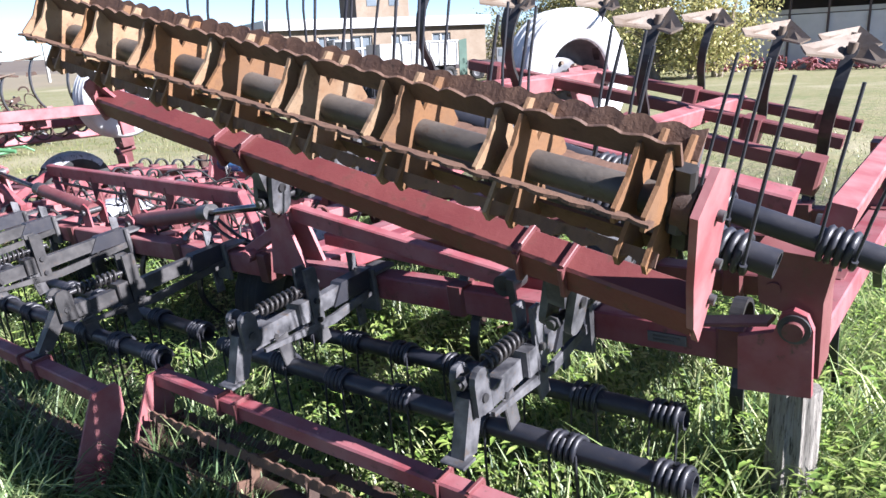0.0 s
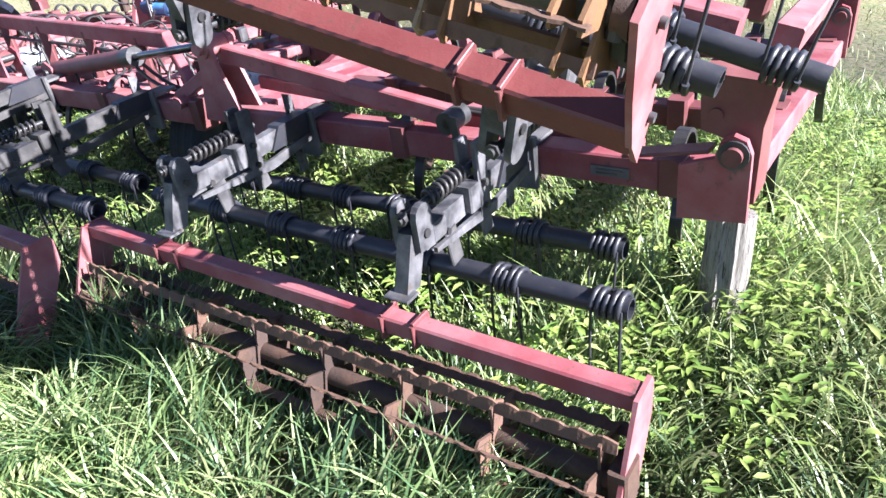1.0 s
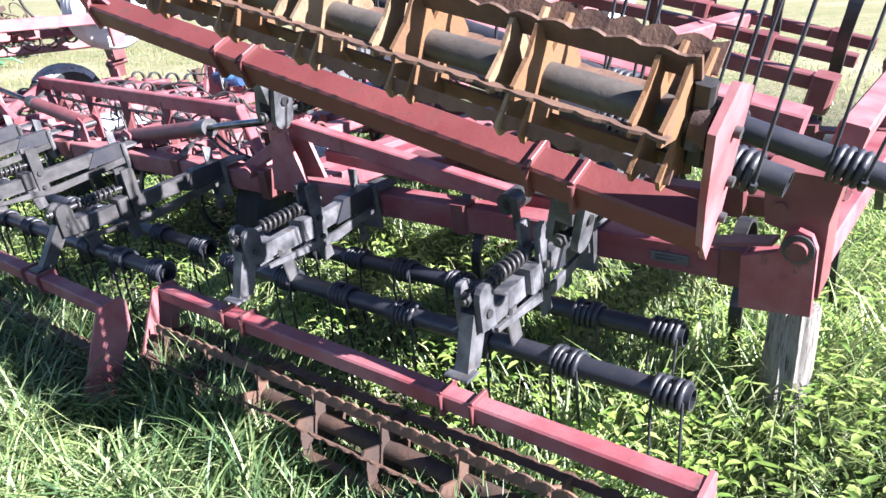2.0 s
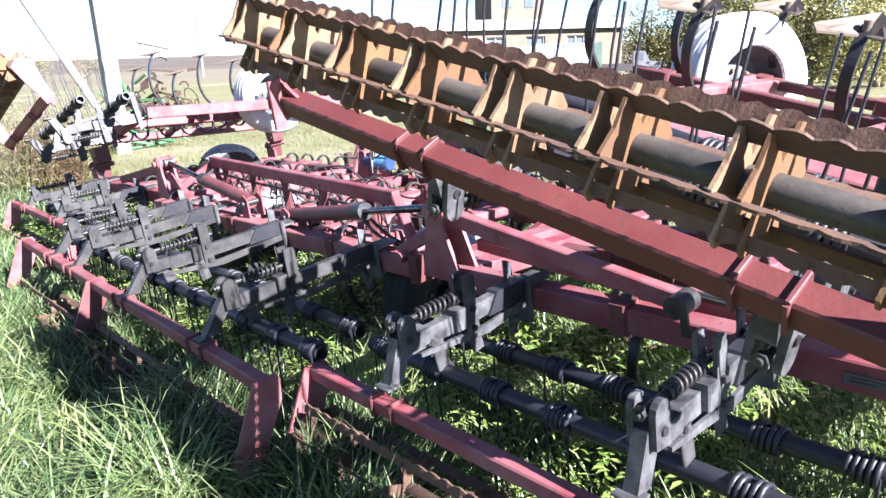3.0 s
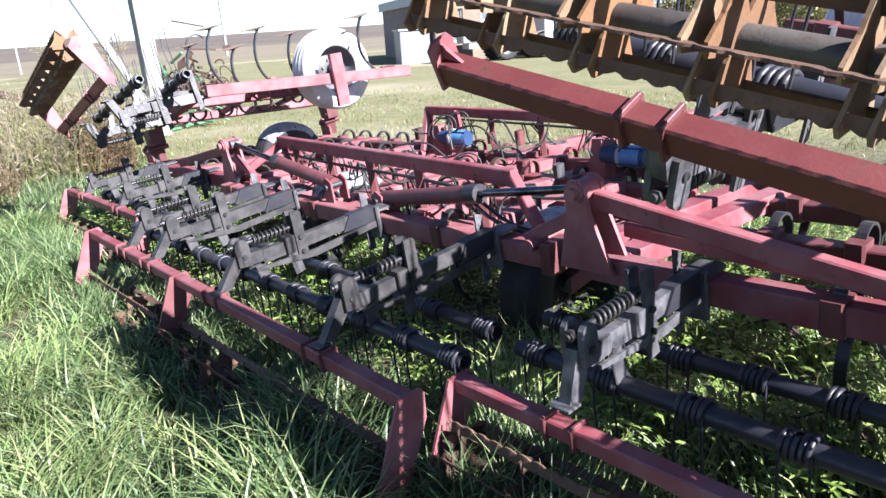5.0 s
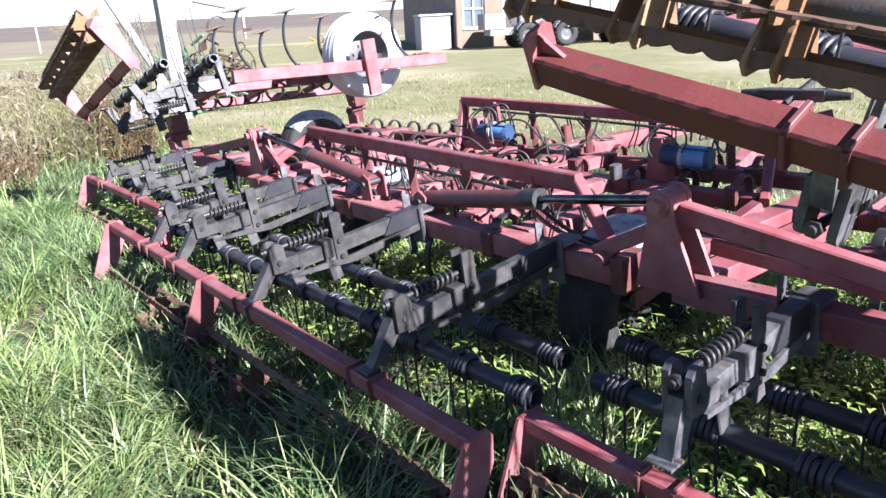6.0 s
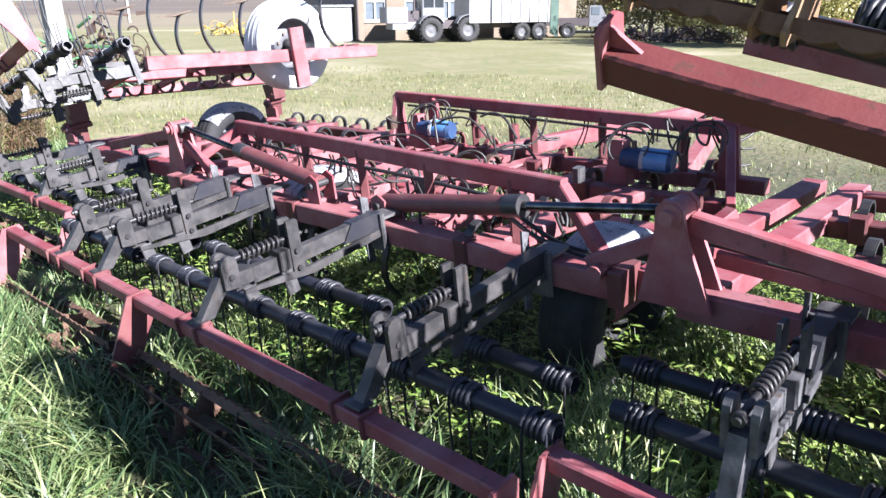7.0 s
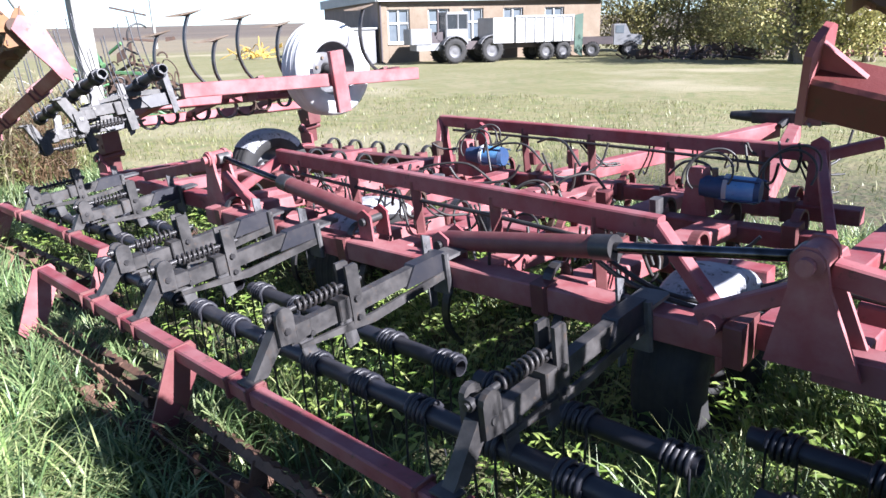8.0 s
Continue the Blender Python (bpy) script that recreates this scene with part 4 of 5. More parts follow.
def wing(T, x0, x1, dy, arms, outer=False, seed=1, sides=(), sink=0.0):
    """One wing: beams, side tubes, harrow arms, tooth bars, roller and tines."""
    frame_bar(T, (x0 + (0.85 if outer and x0 < 0 else 0.0), 1.085 + dy, 0.595), (x1, 1.085 + dy, 0.595), 0.105, 0.105, RED, "rear_beam", "long faded red square rear beam")
    for y in (1.75, 2.40, 3.02):
        z = 0.585 + lev(T, y)
        frame_bar(T, (x0 + (0.48 if outer and x0 < 0 else 0.05), y + dy, z), (x1 - 0.03, y + dy, z), 0.055 if outer else 0.09, 0.055 if outer else 0.09, RED_DARK, "cross_beam")
    for x in sides or (x0 + 0.12, (x0 + x1) / 2, x1 - 0.02):
        frame_bar(T, (x, 1.13 + dy, 0.60), (x, 3.15 + dy, 0.60 + lev(T, 3.15)), 0.08 if outer else 0.12, 0.08 if outer else 0.09, PINK if outer and x0 > 0 else RED, "side_tube")
    for x in arms:
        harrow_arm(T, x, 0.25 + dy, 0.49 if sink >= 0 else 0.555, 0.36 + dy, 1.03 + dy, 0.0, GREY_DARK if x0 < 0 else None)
    clamps = [c for x in arms for c in (x - 0.055, x + 0.055)]
    yb, zb = (0.25 + dy, 0.54) if x0 > 0 else (0.19 + dy, 0.45)
    if outer:
        far, near = (x1, x0) if x0 > 0 else (x0, x1)
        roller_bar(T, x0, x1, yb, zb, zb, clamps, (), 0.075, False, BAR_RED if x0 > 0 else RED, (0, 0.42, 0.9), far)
        c = Vector((near, yb, zb))
        pts = [(0.035, 0.085), (0.045, 0.0), (-0.03, -0.30), (-0.13, -0.33), (-0.19, -0.26), (-0.11, -0.10), (-0.035, 0.02)]
        part("end_plate", Geo().plate([c + Vector((0, p, q)) for p, q in pts], 0.014, (1, 0, 0)).xf(T), PINK if x0 > 0 else RED, machine, "bleached red pointed end plate of the folded roller")
        arm_x = near + (0.035 if x0 > 0 else -0.035)
        part("bearing_arm", Geo().bar((arm_x, c.y - 0.10, c.z - 0.17), (arm_x, c.y - 0.165, c.z - 0.33), 0.025, 0.035, (1, 0, 0)).box((arm_x - 0.015, c.y - 0.17, c.z - 0.275), (arm_x + 0.015, c.y - 0.11, c.z - 0.215)).xf(T), HOSE, machine, "black bearing arm of the folded roller")
        if x0 < 0:
            part("end_plate", Geo().plate([Vector((far, c.y + p, c.z + q)) for p, q in pts], 0.014, (1, 0, 0)).xf(T), RED, machine, "bleached red pointed end plate of the folded roller")
    else:
        roller_bar(T, x0, x1 - 0.04, 0.25 + dy, 0.495 - sink, 0.465 - sink, clamps)
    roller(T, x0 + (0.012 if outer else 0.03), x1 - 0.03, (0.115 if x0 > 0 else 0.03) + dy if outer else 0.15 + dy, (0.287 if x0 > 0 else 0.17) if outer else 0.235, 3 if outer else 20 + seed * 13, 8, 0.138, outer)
    if outer and x0 > 0:
        tooth_bar(T, 2.44, x1 - 0.17, 0.53, 0.521, 0.45)
        tooth_bar(T, 2.255, x1 - 0.30, 0.84, 0.57, 0.45)
    elif outer:
        tooth_bar(T, x0 + 0.21, x1 - 0.17, 0.48 + dy, 0.47, 0.45)
        tooth_bar(T, x0 + 0.05, x1 - 0.30, 0.80 + dy, 0.53, 0.53)
    else:
        tooth_bar(T, x0 + 0.04, x1 - 0.17, 0.53 + dy, 0.47, 0.45)
        tooth_bar(T, x0 - 0.1, x1 - 0.30, 0.84 + dy, 0.425, 0.43)


wing(ONE, 0.10, 2.33, 0.0, (0.585, 1.60), seed=1, sink=0.045, sides=(-0.06, 0.16, 1.2, 2.28))
wing(RIGHT_FOLD, 2.515, 4.535, 0.0, (2.84, 3.86), outer=True, seed=2, sides=(2.40, 3.2, 4.0))
LEFT_FOLD = fold_about(-5.75, 0.80, -(180 - 13.3))
wing(ONE, -5.70, -3.58, 0.16, (-5.2, -4.2), seed=3, sink=-0.08)
wing(LEFT_FOLD, -7.75, -5.80, 0.35, (-7.2, -6.3), outer=True, seed=4, sides=(-6.6, -5.85))
frame_bar(ONE, (-4.28, 1.42, 1.32), (-3.92, 3.39, 1.13), 0.10, 0.10, PINK, "side_tube", "bleached red side tube of the folded wing")

# tines: under the inner wings, and standing up on the folded wings
for T, x0, dy, rows in ((ONE, 0.35, 0.0, 6), (ONE, -5.5, 0.33, 6)):
    for j, y in enumerate((1.085, 1.75, 2.40, 3.02)):
        for i in range(rows):
            if j or i in (2, 5):
                s_tine(T, x0 + 0.35 * i + (0.17 if j % 2 else 0), y + dy, 0.585, j < 2)
for y, xs in ((1.75, (2.576, 3.27, 3.90, 4.4)), (2.40, (2.94, 4.32)), (3.02, (2.73, 3.42, 4.06))):
    for x in xs:
        s_tine(RIGHT_FOLD, x, y, 0.60, True)

CURL = [(0.06, 0.0), (-0.02, -0.02), (-0.11, 0.0), (-0.20, 0.05), (-0.275, 0.14), (-0.315, 0.25), (-0.315, 0.37), (-0.285, 0.48), (-0.235, 0.57)]


def curled_tine(x, y, z, size=1.0):
    """A curled tine of the folded wing, standing up with its share on top."""
    pts = [Vector((x, y + p.y * size, z + p.z * size)) for p in smooth_line(CURL, 3)]
    top = part("spring_tine", Geo().ribbon(pts, 0.036, 0.013, (1, 0, 0)), STEEL, machine, "dark curled spring tine standing up")
    e = pts[-1]
    g = Geo()
    for s in (-1, 1):
        g.plate([e + Vector((0, 0.11, 0.02)), e + Vector((s * 0.11, -0.11, 0.0)), e + Vector((s * 0.085, -0.14, 0.0)), e + Vector((0, -0.02, -0.01))], 0.008, (0, 0, 1))
    part("share", g, SHARE, top, "pale worn duckfoot share")
    part("tine_clamp", Geo().box((x - 0.04, y - 0.04, z - 0.07), (x + 0.04, y + 0.06, z + 0.03)), RED_DARK, top)


for x, y, z, k in ((-4.30, 1.84, 1.27, 0.98), (-4.62, 2.45, 1.19, 1.0), (-4.5, 2.72, 1.12, 0.96), (-4.08, 3.27, 1.17, 0.96), (-4.3, 1.95, 1.22, 0.72), (-5.0, 1.9, 1.17, 0.95)):
    curled_tine(x, y, z, k)
wheel(ONE, (0.60, 2.94, 1.19), 0.41, 0.30, (1, -0.38, 0))
wheel(ONE, (-4.36, 2.78, 1.27), 0.39, 0.28, (1, 0, 0))
part("wheel_leg", Geo().box((-4.01, 2.54, 0.95), (-3.96, 2.67, 1.43), 0.006), PINK, machine)
part("axle", Geo().cyl((-4.36, 2.78, 1.27), (-4.0, 2.62, 1.27), 0.035, 12), STEEL, machine)
frame_bar(ONE, (0.65, 2.94, 1.24), (0.80, 2.80, 0.95), 0.09, 0.07, PINK, "wheel_leg")
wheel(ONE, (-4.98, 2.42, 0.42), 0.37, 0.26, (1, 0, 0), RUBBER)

# tine loops hanging under the folded wing's tube
for i, y in enumerate((1.30, 1.46, 1.72, 1.95, 2.12, 2.28, 2.50, 2.70)):
    z = 1.145 - 0.055 * (y - 1.2)
    k = 0.075 + 0.012 * math.sin(5.0 * i)
    part("tine_loop", Geo().ribbon(arc((-4.66, y, z - 0.01), (0, 1, 0), (0, 0, -1), k, -10, 190, 14), 0.04, 0.012, (1, 0, 0)), RUST if i % 3 else STEEL, machine)

# hinge ends of the wings
for s, xh, dy in ((1, 2.32, 0.0), (-1, -5.75, 0.34)):
    for y in (0.90, 3.02):
        z0 = lev(ONE, y)
        y += dy
        hinge = part("hinge_plate", Geo().plate([(xh - s * 0.155, y, 0.545 + z0), (xh + s * 0.038, y, 0.56 + z0), (xh + s * 0.038, y, 0.765 + z0), (xh + s * 0.022, y, 0.805 + z0), (xh - s * 0.012, y, 0.818 + z0), (xh - s * 0.045, y, 0.80 + z0), (xh - s * 0.06, y, 0.745 + z0), (xh - s * 0.155, y, 0.715 + z0)], 0.025, (0, 1, 0)), RED, machine, "red hinge plate with a large pin")
        part("hinge_pin", Geo().cyl((xh - s * 0.008, y - 0.04, 0.765 + z0), (xh - s * 0.008, y + 0.22, 0.765 + z0), 0.027, 16), RED_DARK, hinge)
        part("washer", Geo().cyl((xh - s * 0.008, y - 0.022, 0.765 + z0), (xh - s * 0.008, y - 0.014, 0.765 + z0), 0.042, 18), BLACK, hinge)
        part("folded_hinge_box", Geo().plate([(xh - s * 0.118, y, 0.975 + z0), (xh + s * 0.078, y, 0.955 + z0), (xh + s * 0.052, y, 0.83 + z0), (xh + s * 0.046, y, 0.60 + z0), (xh + s * 0.015, y, 0.60 + z0), (xh - s * 0.01, y, 0.78 + z0), (xh - s * 0.11, y, 0.81 + z0)], 0.15, (0, 1, 0)).xf(Matrix.Translation((0, 0.105, 0))), RED_DARK, hinge)
        part("box_bolt", Geo().cyl((xh - s * 0.07, y + 0.02, 0.86 + z0), (xh - s * 0.07, y + 0.035, 0.86 + z0), 0.018, 12), RED_DARK, hinge)
part("stop_flap", Geo().bar((1.98, 0.98, 0.69), (2.24, 0.95, 0.75), 0.07, 0.012), RED_DARK, machine)

for dy, dz in ((0.0, -0.11), (0.03, -0.02), (-0.07, -0.23)):
    part("plate_bolt", Geo().cyl((2.496, 0.25 + dy, 0.54 + dz), (2.515, 0.25 + dy, 0.54 + dz), 0.011, 6).xf(RIGHT_FOLD), BLACK, machine)

# ---------------------------------------------------------------- ground


def ground_z(x, y):
    """Gentle rise of the ground under the cultivator, then flat, with a low hill far off."""
    d = math.hypot(x + 1.5, y - 1.0)
    near = max(0.0, 1 - d / 14.0)
    z = near * near * (0.02 * (x + 1.0) + 0.05 + 0.03 * max(-1.5, min(3.0, y)))
    z += 0.23 * math.exp(-((x - 2.7) / 1.5) ** 2 - ((y - 1.1) / 1.1) ** 2)
    z += 0.07 * math.exp(-((y + 0.12) / 0.28) ** 2) * max(0.0, min(1.0, 0.7 - 1.5 * x)) * (x > -7)
    r = math.hypot(x, y)
    z -= 0.33 * max(0.0, min(1.0, (r - 10.0) / 25.0))
    z += 12.0 * max(0.0, min(1.0, (r - 200) / 800.0)) ** 1.2
    return z + 0.02 * math.sin(x * 1.3 + y * 0.7) * min(1, r / 5) * (r < 60)


def sheet(name, rings, segs, mat, label):
    g, vs, fs = Geo(), [], []
    for r in rings:
        for i in range(segs):
            t = 2 * math.pi * i / segs
            x, y = r * math.cos(t), r * math.sin(t)
            vs.append((x, y, ground_z(x, y)))
    for k in range(len(rings) - 1):
        for i in range(segs):
            fs.append((k * segs + i, (k + 1) * segs + i, (k + 1) * segs + (i + 1) % segs, k * segs + (i + 1) % segs))
    fs.append(tuple(range(segs)))
    g.add(vs, fs, True)
    return solid(name, g, mat, label, "ground", "", "structure")


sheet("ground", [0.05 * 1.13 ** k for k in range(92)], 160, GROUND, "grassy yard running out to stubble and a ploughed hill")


def blades(name, n, mat, area, height, width, lean, label, seed, segs=3, keep=None, kind="stuff", category="grass", per_tuft=0):
    """A patch of bent blades, each a thin strip of its own, spread evenly or fanning out of tufts."""
    r = np.random.default_rng(seed)
    if per_tuft:
        m = n // per_tuft
        pick = r.integers(0, m, n)
        cx, cy, ch = r.uniform(area[0], area[1], m), r.uniform(area[2], area[3], m), r.uniform(0.5, 1.4, m)
        ox, oy = r.normal(0, 0.046, n), r.normal(0, 0.046, n)
        x, y, fan, grown = cx[pick] + ox, cy[pick] + oy, np.arctan2(oy, ox), ch[pick]
    else:
        x, y = r.uniform(area[0], area[1], n), r.uniform(area[2], area[3], n)
        fan, grown = np.zeros(n), np.ones(n)
    tuft = (np.sin(x * 3.1 + 1.7 * np.sin(y * 2.3)) * np.sin(y * 2.7 + 1.3 * np.sin(x * 1.9)) + 1) / 2
    ok = r.uniform(0, 1, n) < 0.22 + 0.78 * tuft
    if keep is not None:
        ok &= keep(x, y)
    x, y, tuft, fan, grown = x[ok], y[ok], tuft[ok], fan[ok], grown[ok]
    n = len(x)
    z = np.array([ground_z(a, b) for a, b in zip(x, y)]) - 0.01
    h = height * (0.35 + 0.9 * tuft) * r.uniform(0.6, 1.25, n) * grown
    w = width * r.uniform(0.7, 1.3, n)
    # tufts comb over in patches
    az = 2.2 * np.sin(x * 1.1 + 0.6 * y) + 2.0 * np.sin(y * 1.4 - 0.5 * x) + r.normal(0, 1.3, n)
    if per_tuft:
        az = fan + 0.35 * np.sin(az) + r.normal(0, 0.45, n)
    # each blade keeps its length and arches over
    start, bend = r.uniform(0.05, 0.40, n), lean * r.uniform(0.45, 1.25, n)
    dx, dy = np.cos(az), np.sin(az)
    twist = r.normal(0, 0.5, n)
    sx, sy = -np.sin(az + twist), np.cos(az + twist)
    rows, off, up = [], np.zeros(n), np.zeros(n)
    for k in range(segs + 1):
        t = k / segs
        if k:
            tilt = start + bend * (t - 0.5 / segs) ** 1.3
            off, up = off + h * 1.2 / segs * np.sin(tilt), up + h * 1.2 / segs * np.cos(tilt)
        ww = w * (1 - t) ** 0.6 * (0.75 + 0.5 * min(1.0, 3 * t)) + 0.0004
        cx, cy, cz = x + dx * off, y + dy * off, z + up
        rows.append(np.stack([cx - sx * ww / 2, cy - sy * ww / 2, cz], 1))
        rows.append(np.stack([cx + sx * ww / 2, cy + sy * ww / 2, cz], 1))
    v = np.stack(rows, 1).reshape(-1, 3)
    m = 2 * (segs + 1)
    base = (np.arange(n) * m)[:, None, None]
    quad = np.array([[2 * k, 2 * k + 1, 2 * k + 3, 2 * k + 2] for k in range(segs)])[None]
    f = (base + quad).reshape(-1, 4)
    me = bpy.data.meshes.new(name)
    me.vertices.add(len(v))
    me.vertices.foreach_set("co", v.ravel())
    me.loops.add(f.size)
    me.loops.foreach_set("vertex_index", f.ravel().astype(np.int32))
    me.polygons.add(len(f))
    me.polygons.foreach_set("loop_start", np.arange(0, f.size, 4, dtype=np.int32))
    me.polygons.foreach_set("use_smooth", np.ones(len(f), dtype=bool))
    me.materials.append(mat)
    me.update(calc_edges=True)
    return tagged(new(name, me), label, category, "", kind)


blades("long_grass", 105000, GRASS, (-6.5, 3.6, -2.6, 0.3), 0.25, 0.0095, 1.9, "long matted green grass beside the machine", 1, 4, lambda x, y: (x < -5.5) | (x > 2.5) | (y < -0.34 + 0.07 * np.sin(4 * x)) | (np.sin(9 * x) * np.sin(31 * y + 4 * x) > 0.35), per_tuft=90)
# Sunlight put into pale blades, left out of the shaded strip by the rollers.
blades("pale_grass", 62000, PALE_GRASS, (-6.5, 3.6, -2.6, 0.3), 0.26, 0.0085, 2.0, "pale grass tips beside the machine, sunlight put into their colour", 11, 4, lambda x, y: (x < -5.5) | (x > 2.5) | (y < -0.36 + 0.08 * np.sin(5 * x)), per_tuft=80)
# Paler blades stand for sun patches reaching the ground below the frame.
blades("bright_grass_under_machine", 40000, PALE_GRASS, (-6.5, 3.0, 0.2, 4.6), 0.25, 0.008, 1.1, "pale grass under the frame, coloured as if sunlit", 22, 3, lambda x, y: (x > -0.3) | (np.sin(7 * x + 2 * y) * np.sin(6 * y - 3 * x) > 0.0))
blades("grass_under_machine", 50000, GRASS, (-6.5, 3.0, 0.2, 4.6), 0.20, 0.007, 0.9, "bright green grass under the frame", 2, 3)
blades("grass_at_the_end", 74000, PALE_GRASS, (2.2, 6.0, -2.6, 4.6), 0.22, 0.0088, 1.9, "long pale grass at the end of the machine", 12, 3, per_tuft=40)
blades("grass_at_the_end", 52000, GRASS, (2.2, 6.0, -2.6, 4.6), 0.18, 0.008, 1.6, "long green grass at the end of the machine", 13, 3)
blades("grass_beyond", 90000, YARD_GRASS, (-18, 14, -9, 14), 0.10, 0.009, 1.0, "yellow-green grass of the yard", 3, 2, lambda x, y: (x < -6) | (y > 4.4) | (x > 7) | (y < -2.4 + 0.3 * np.sin(2 * x)))
blades("thinning_grass", 26000, GRASS, (-10.0, 9.5, -6.0, -2.4), 0.18, 0.011, 1.5, "grass thinning out towards the open yard", 41, 2, lambda x, y: -2.4 - y < 3.4 * np.abs(np.sin(37.0 * x + 91.0 * y)) ** 1.5)
blades("thinning_grass", 15000, GRASS, (5.8, 9.5, -2.6, 6.0), 0.18, 0.011, 1.5, "grass thinning out towards the open yard", 42, 2, lambda x, y: x - 5.8 < 3.4 * np.abs(np.sin(41.0 * x + 87.0 * y)) ** 1.5)
blades("grass_past_the_end", 26000, GRASS, (-10.5, -6.2, -3.2, 2.4), 0.20, 0.010, 1.2, "long green grass past the far end of the machine", 27, 3)
blades("roller_grass", 8500, GRASS, (-6.0, 2.6, -0.42, 0.1), 0.24, 0.009, 1.25, "tall grass grown through the rollers", 4, 4)
blades("roller_grass", 4500, GRASS, (0.1, 2.4, -0.08, 0.36), 0.26, 0.008, 0.9, "tall grass grown through the rollers", 24, 4)


def weeds(name, n, area, label, seed, scale=1.0):
    """Broad-leaved weeds: leaves of six faces, folded along the middle."""
    r = random.Random(seed)
    g = Geo()
    for _ in range(n):
        x, y = r.uniform(area[0], area[1]), r.uniform(area[2], area[3])
        z = ground_z(x, y)
        for _ in range(r.randint(3, 6)):
            a = r.uniform(0, 2 * math.pi)
            ln, w, h = r.uniform(0.03, 0.065), r.uniform(0.005, 0.0105), r.uniform(0.04, 0.24)
            ln, w = ln * scale, w * scale
            d, s = Vector((math.cos(a), math.sin(a), 0)), Vector((-math.sin(a), math.cos(a), 0))
            p = Vector((x, y, z + h)) + d * r.uniform(0, 0.05)
            up = Vector((0, 0, r.uniform(-0.3, 0.6)))
            m1, m2, tip = p + (d + up) * ln * 0.35, p + (d + up * 0.6) * ln * 0.7, p + (d + up * 0.1) * ln
            lift = Vector((0, 0, w * 0.5))
            g.add([p, m1 - s * w + lift, m1, m1 + s * w + lift, m2 - s * w * 0.8 + lift, m2, m2 + s * w * 0.8 + lift, tip],
                  [(0, 2, 1), (0, 3, 2), (1, 2, 5, 4), (2, 3, 6, 5), (4, 5, 7), (5, 6, 7)], True)
    return solid(name, g, WEED, label, "weeds", "", "stuff")


weeds("weeds", 2600, (-1.0, 2.6, 0.35, 3.8), "bright broad-leaved weeds among the grass", 5, 0.95)
weeds("weeds", 340, (-0.6, 2.4, 0.3, 2.6), "large-leaved weeds growing under the frame", 35, 1.35)
weeds("weeds", 420, (2.0, 6.0, -0.6, 4.0), "bright broad-leaved weeds among the grass", 15, 1.05)
weeds("weeds", 200, (2.2, 4.6, 0.0, 3.6), "large-leaved weeds at the end of the machine", 36, 1.35)
weeds("weeds", 2000, (-6.5, -1.0, 0.3, 3.2), "bright broad-leaved weeds among the grass", 6, 1.3)

# wooden prop under the hinge
px = MACH @ Vector((2.285, 0.93, 0))
g, n, pv = Geo(), 40, random.Random(3)
base, topz = Vector((px.x, px.y, ground_z(px.x, px.y) - 0.05)), (MACH @ Vector((2.285, 0.93, 0.545))).z
prof = [1 + 0.06 * math.sin(1.3 * i) * math.sin(0.7 * i) + 0.05 * pv.uniform(-1, 1) - (0.16 if i in (6, 7, 19, 30, 31) else 0) for i in range(n)]
vs = []
for k in range(9):
    f = k / 8
    for i in range(n):
        q = 0.066 * prof[i] * (1.08 - 0.08 * f) * (1 + 0.03 * math.sin(3 * f + i * 0.5)) + pv.uniform(-0.001, 0.001)
        t = 2 * math.pi * i / n + 0.06 * math.sin(4 * f)
        vs.append((base.x + math.cos(t) * q, base.y + math.sin(t) * q, base.z + (topz - base.z) * f))
fs = [(k * n + i, k * n + (i + 1) % n, (k + 1) * n + (i + 1) % n, (k + 1) * n + i) for k in range(8) for i in range(n)] + [tuple(range(8 * n, 9 * n))]
solid("wooden_post", g.add(vs, fs), WOOD, "split weathered grey wooden post propping the red hinge", "post")

# ---------------------------------------------------------------- the yard beyond


def frame_at(x, y, dx, dy, z=0.0):
    """A pose at (x, y) whose x axis points along (dx, dy)."""
    a = math.atan2(dy, dx)
    return pose(x, y, z, 0, 0, math.degrees(a))


# long low building; its local x runs along the front, the front faces -y
bld = thing("farm_building", "long single-storey ochre building with a white roof fascia", "building", frame_at(-33.05, 28.55, 0.43, 0.90, -0.33))
BL, BD, BH = 15.4, 16.0, 3.55
holes = [(0.5, 1.9), (3.1, 4.5), (5.4, 6.8), (8.2, 9.6), (11.2, 12.6)]
x = 0.0
for a, b in holes + [(BL, BL)]:
    part("wall", Geo().box((x, 0, -0.3), (a, 0.4, BH), 0.01), PLASTER, bld)
    if b > a:
        part("wall", Geo().box((a, 0, -0.3), (b, 0.4, 1.15), 0.01), PLASTER, bld)
        part("wall", Geo().box((a, 0, 3.1), (b, 0.4, BH), 0.01), PLASTER, bld)
        win = part("window", Geo().box((a, 0.22, 1.15), (b, 0.25, 3.1), 0.002), GLASS, bld)
        g = Geo()
        for xx in (a + 0.04, (a + b) / 2, b - 0.04):
            g.box((xx - 0.05, 0.12, 1.15), (xx + 0.05, 0.21, 3.1), 0.01)
        for zz in (1.19, 2.3, 3.06):
            g.box((a, 0.13, zz - 0.05), (b, 0.20, zz + 0.05), 0.01)
        part("window_frame", g, WINDOW_WHITE, win)
        part("window_sill", Geo().box((a - 0.05, -0.08, 1.07), (b + 0.05, 0.1, 1.14), 0.01), WINDOW_WHITE, win)
    x = b
part("end_wall", Geo().box((0.0, 0.4, -0.3), (0.35, BD, BH + 0.5), 0.01), ENDWALL, bld)
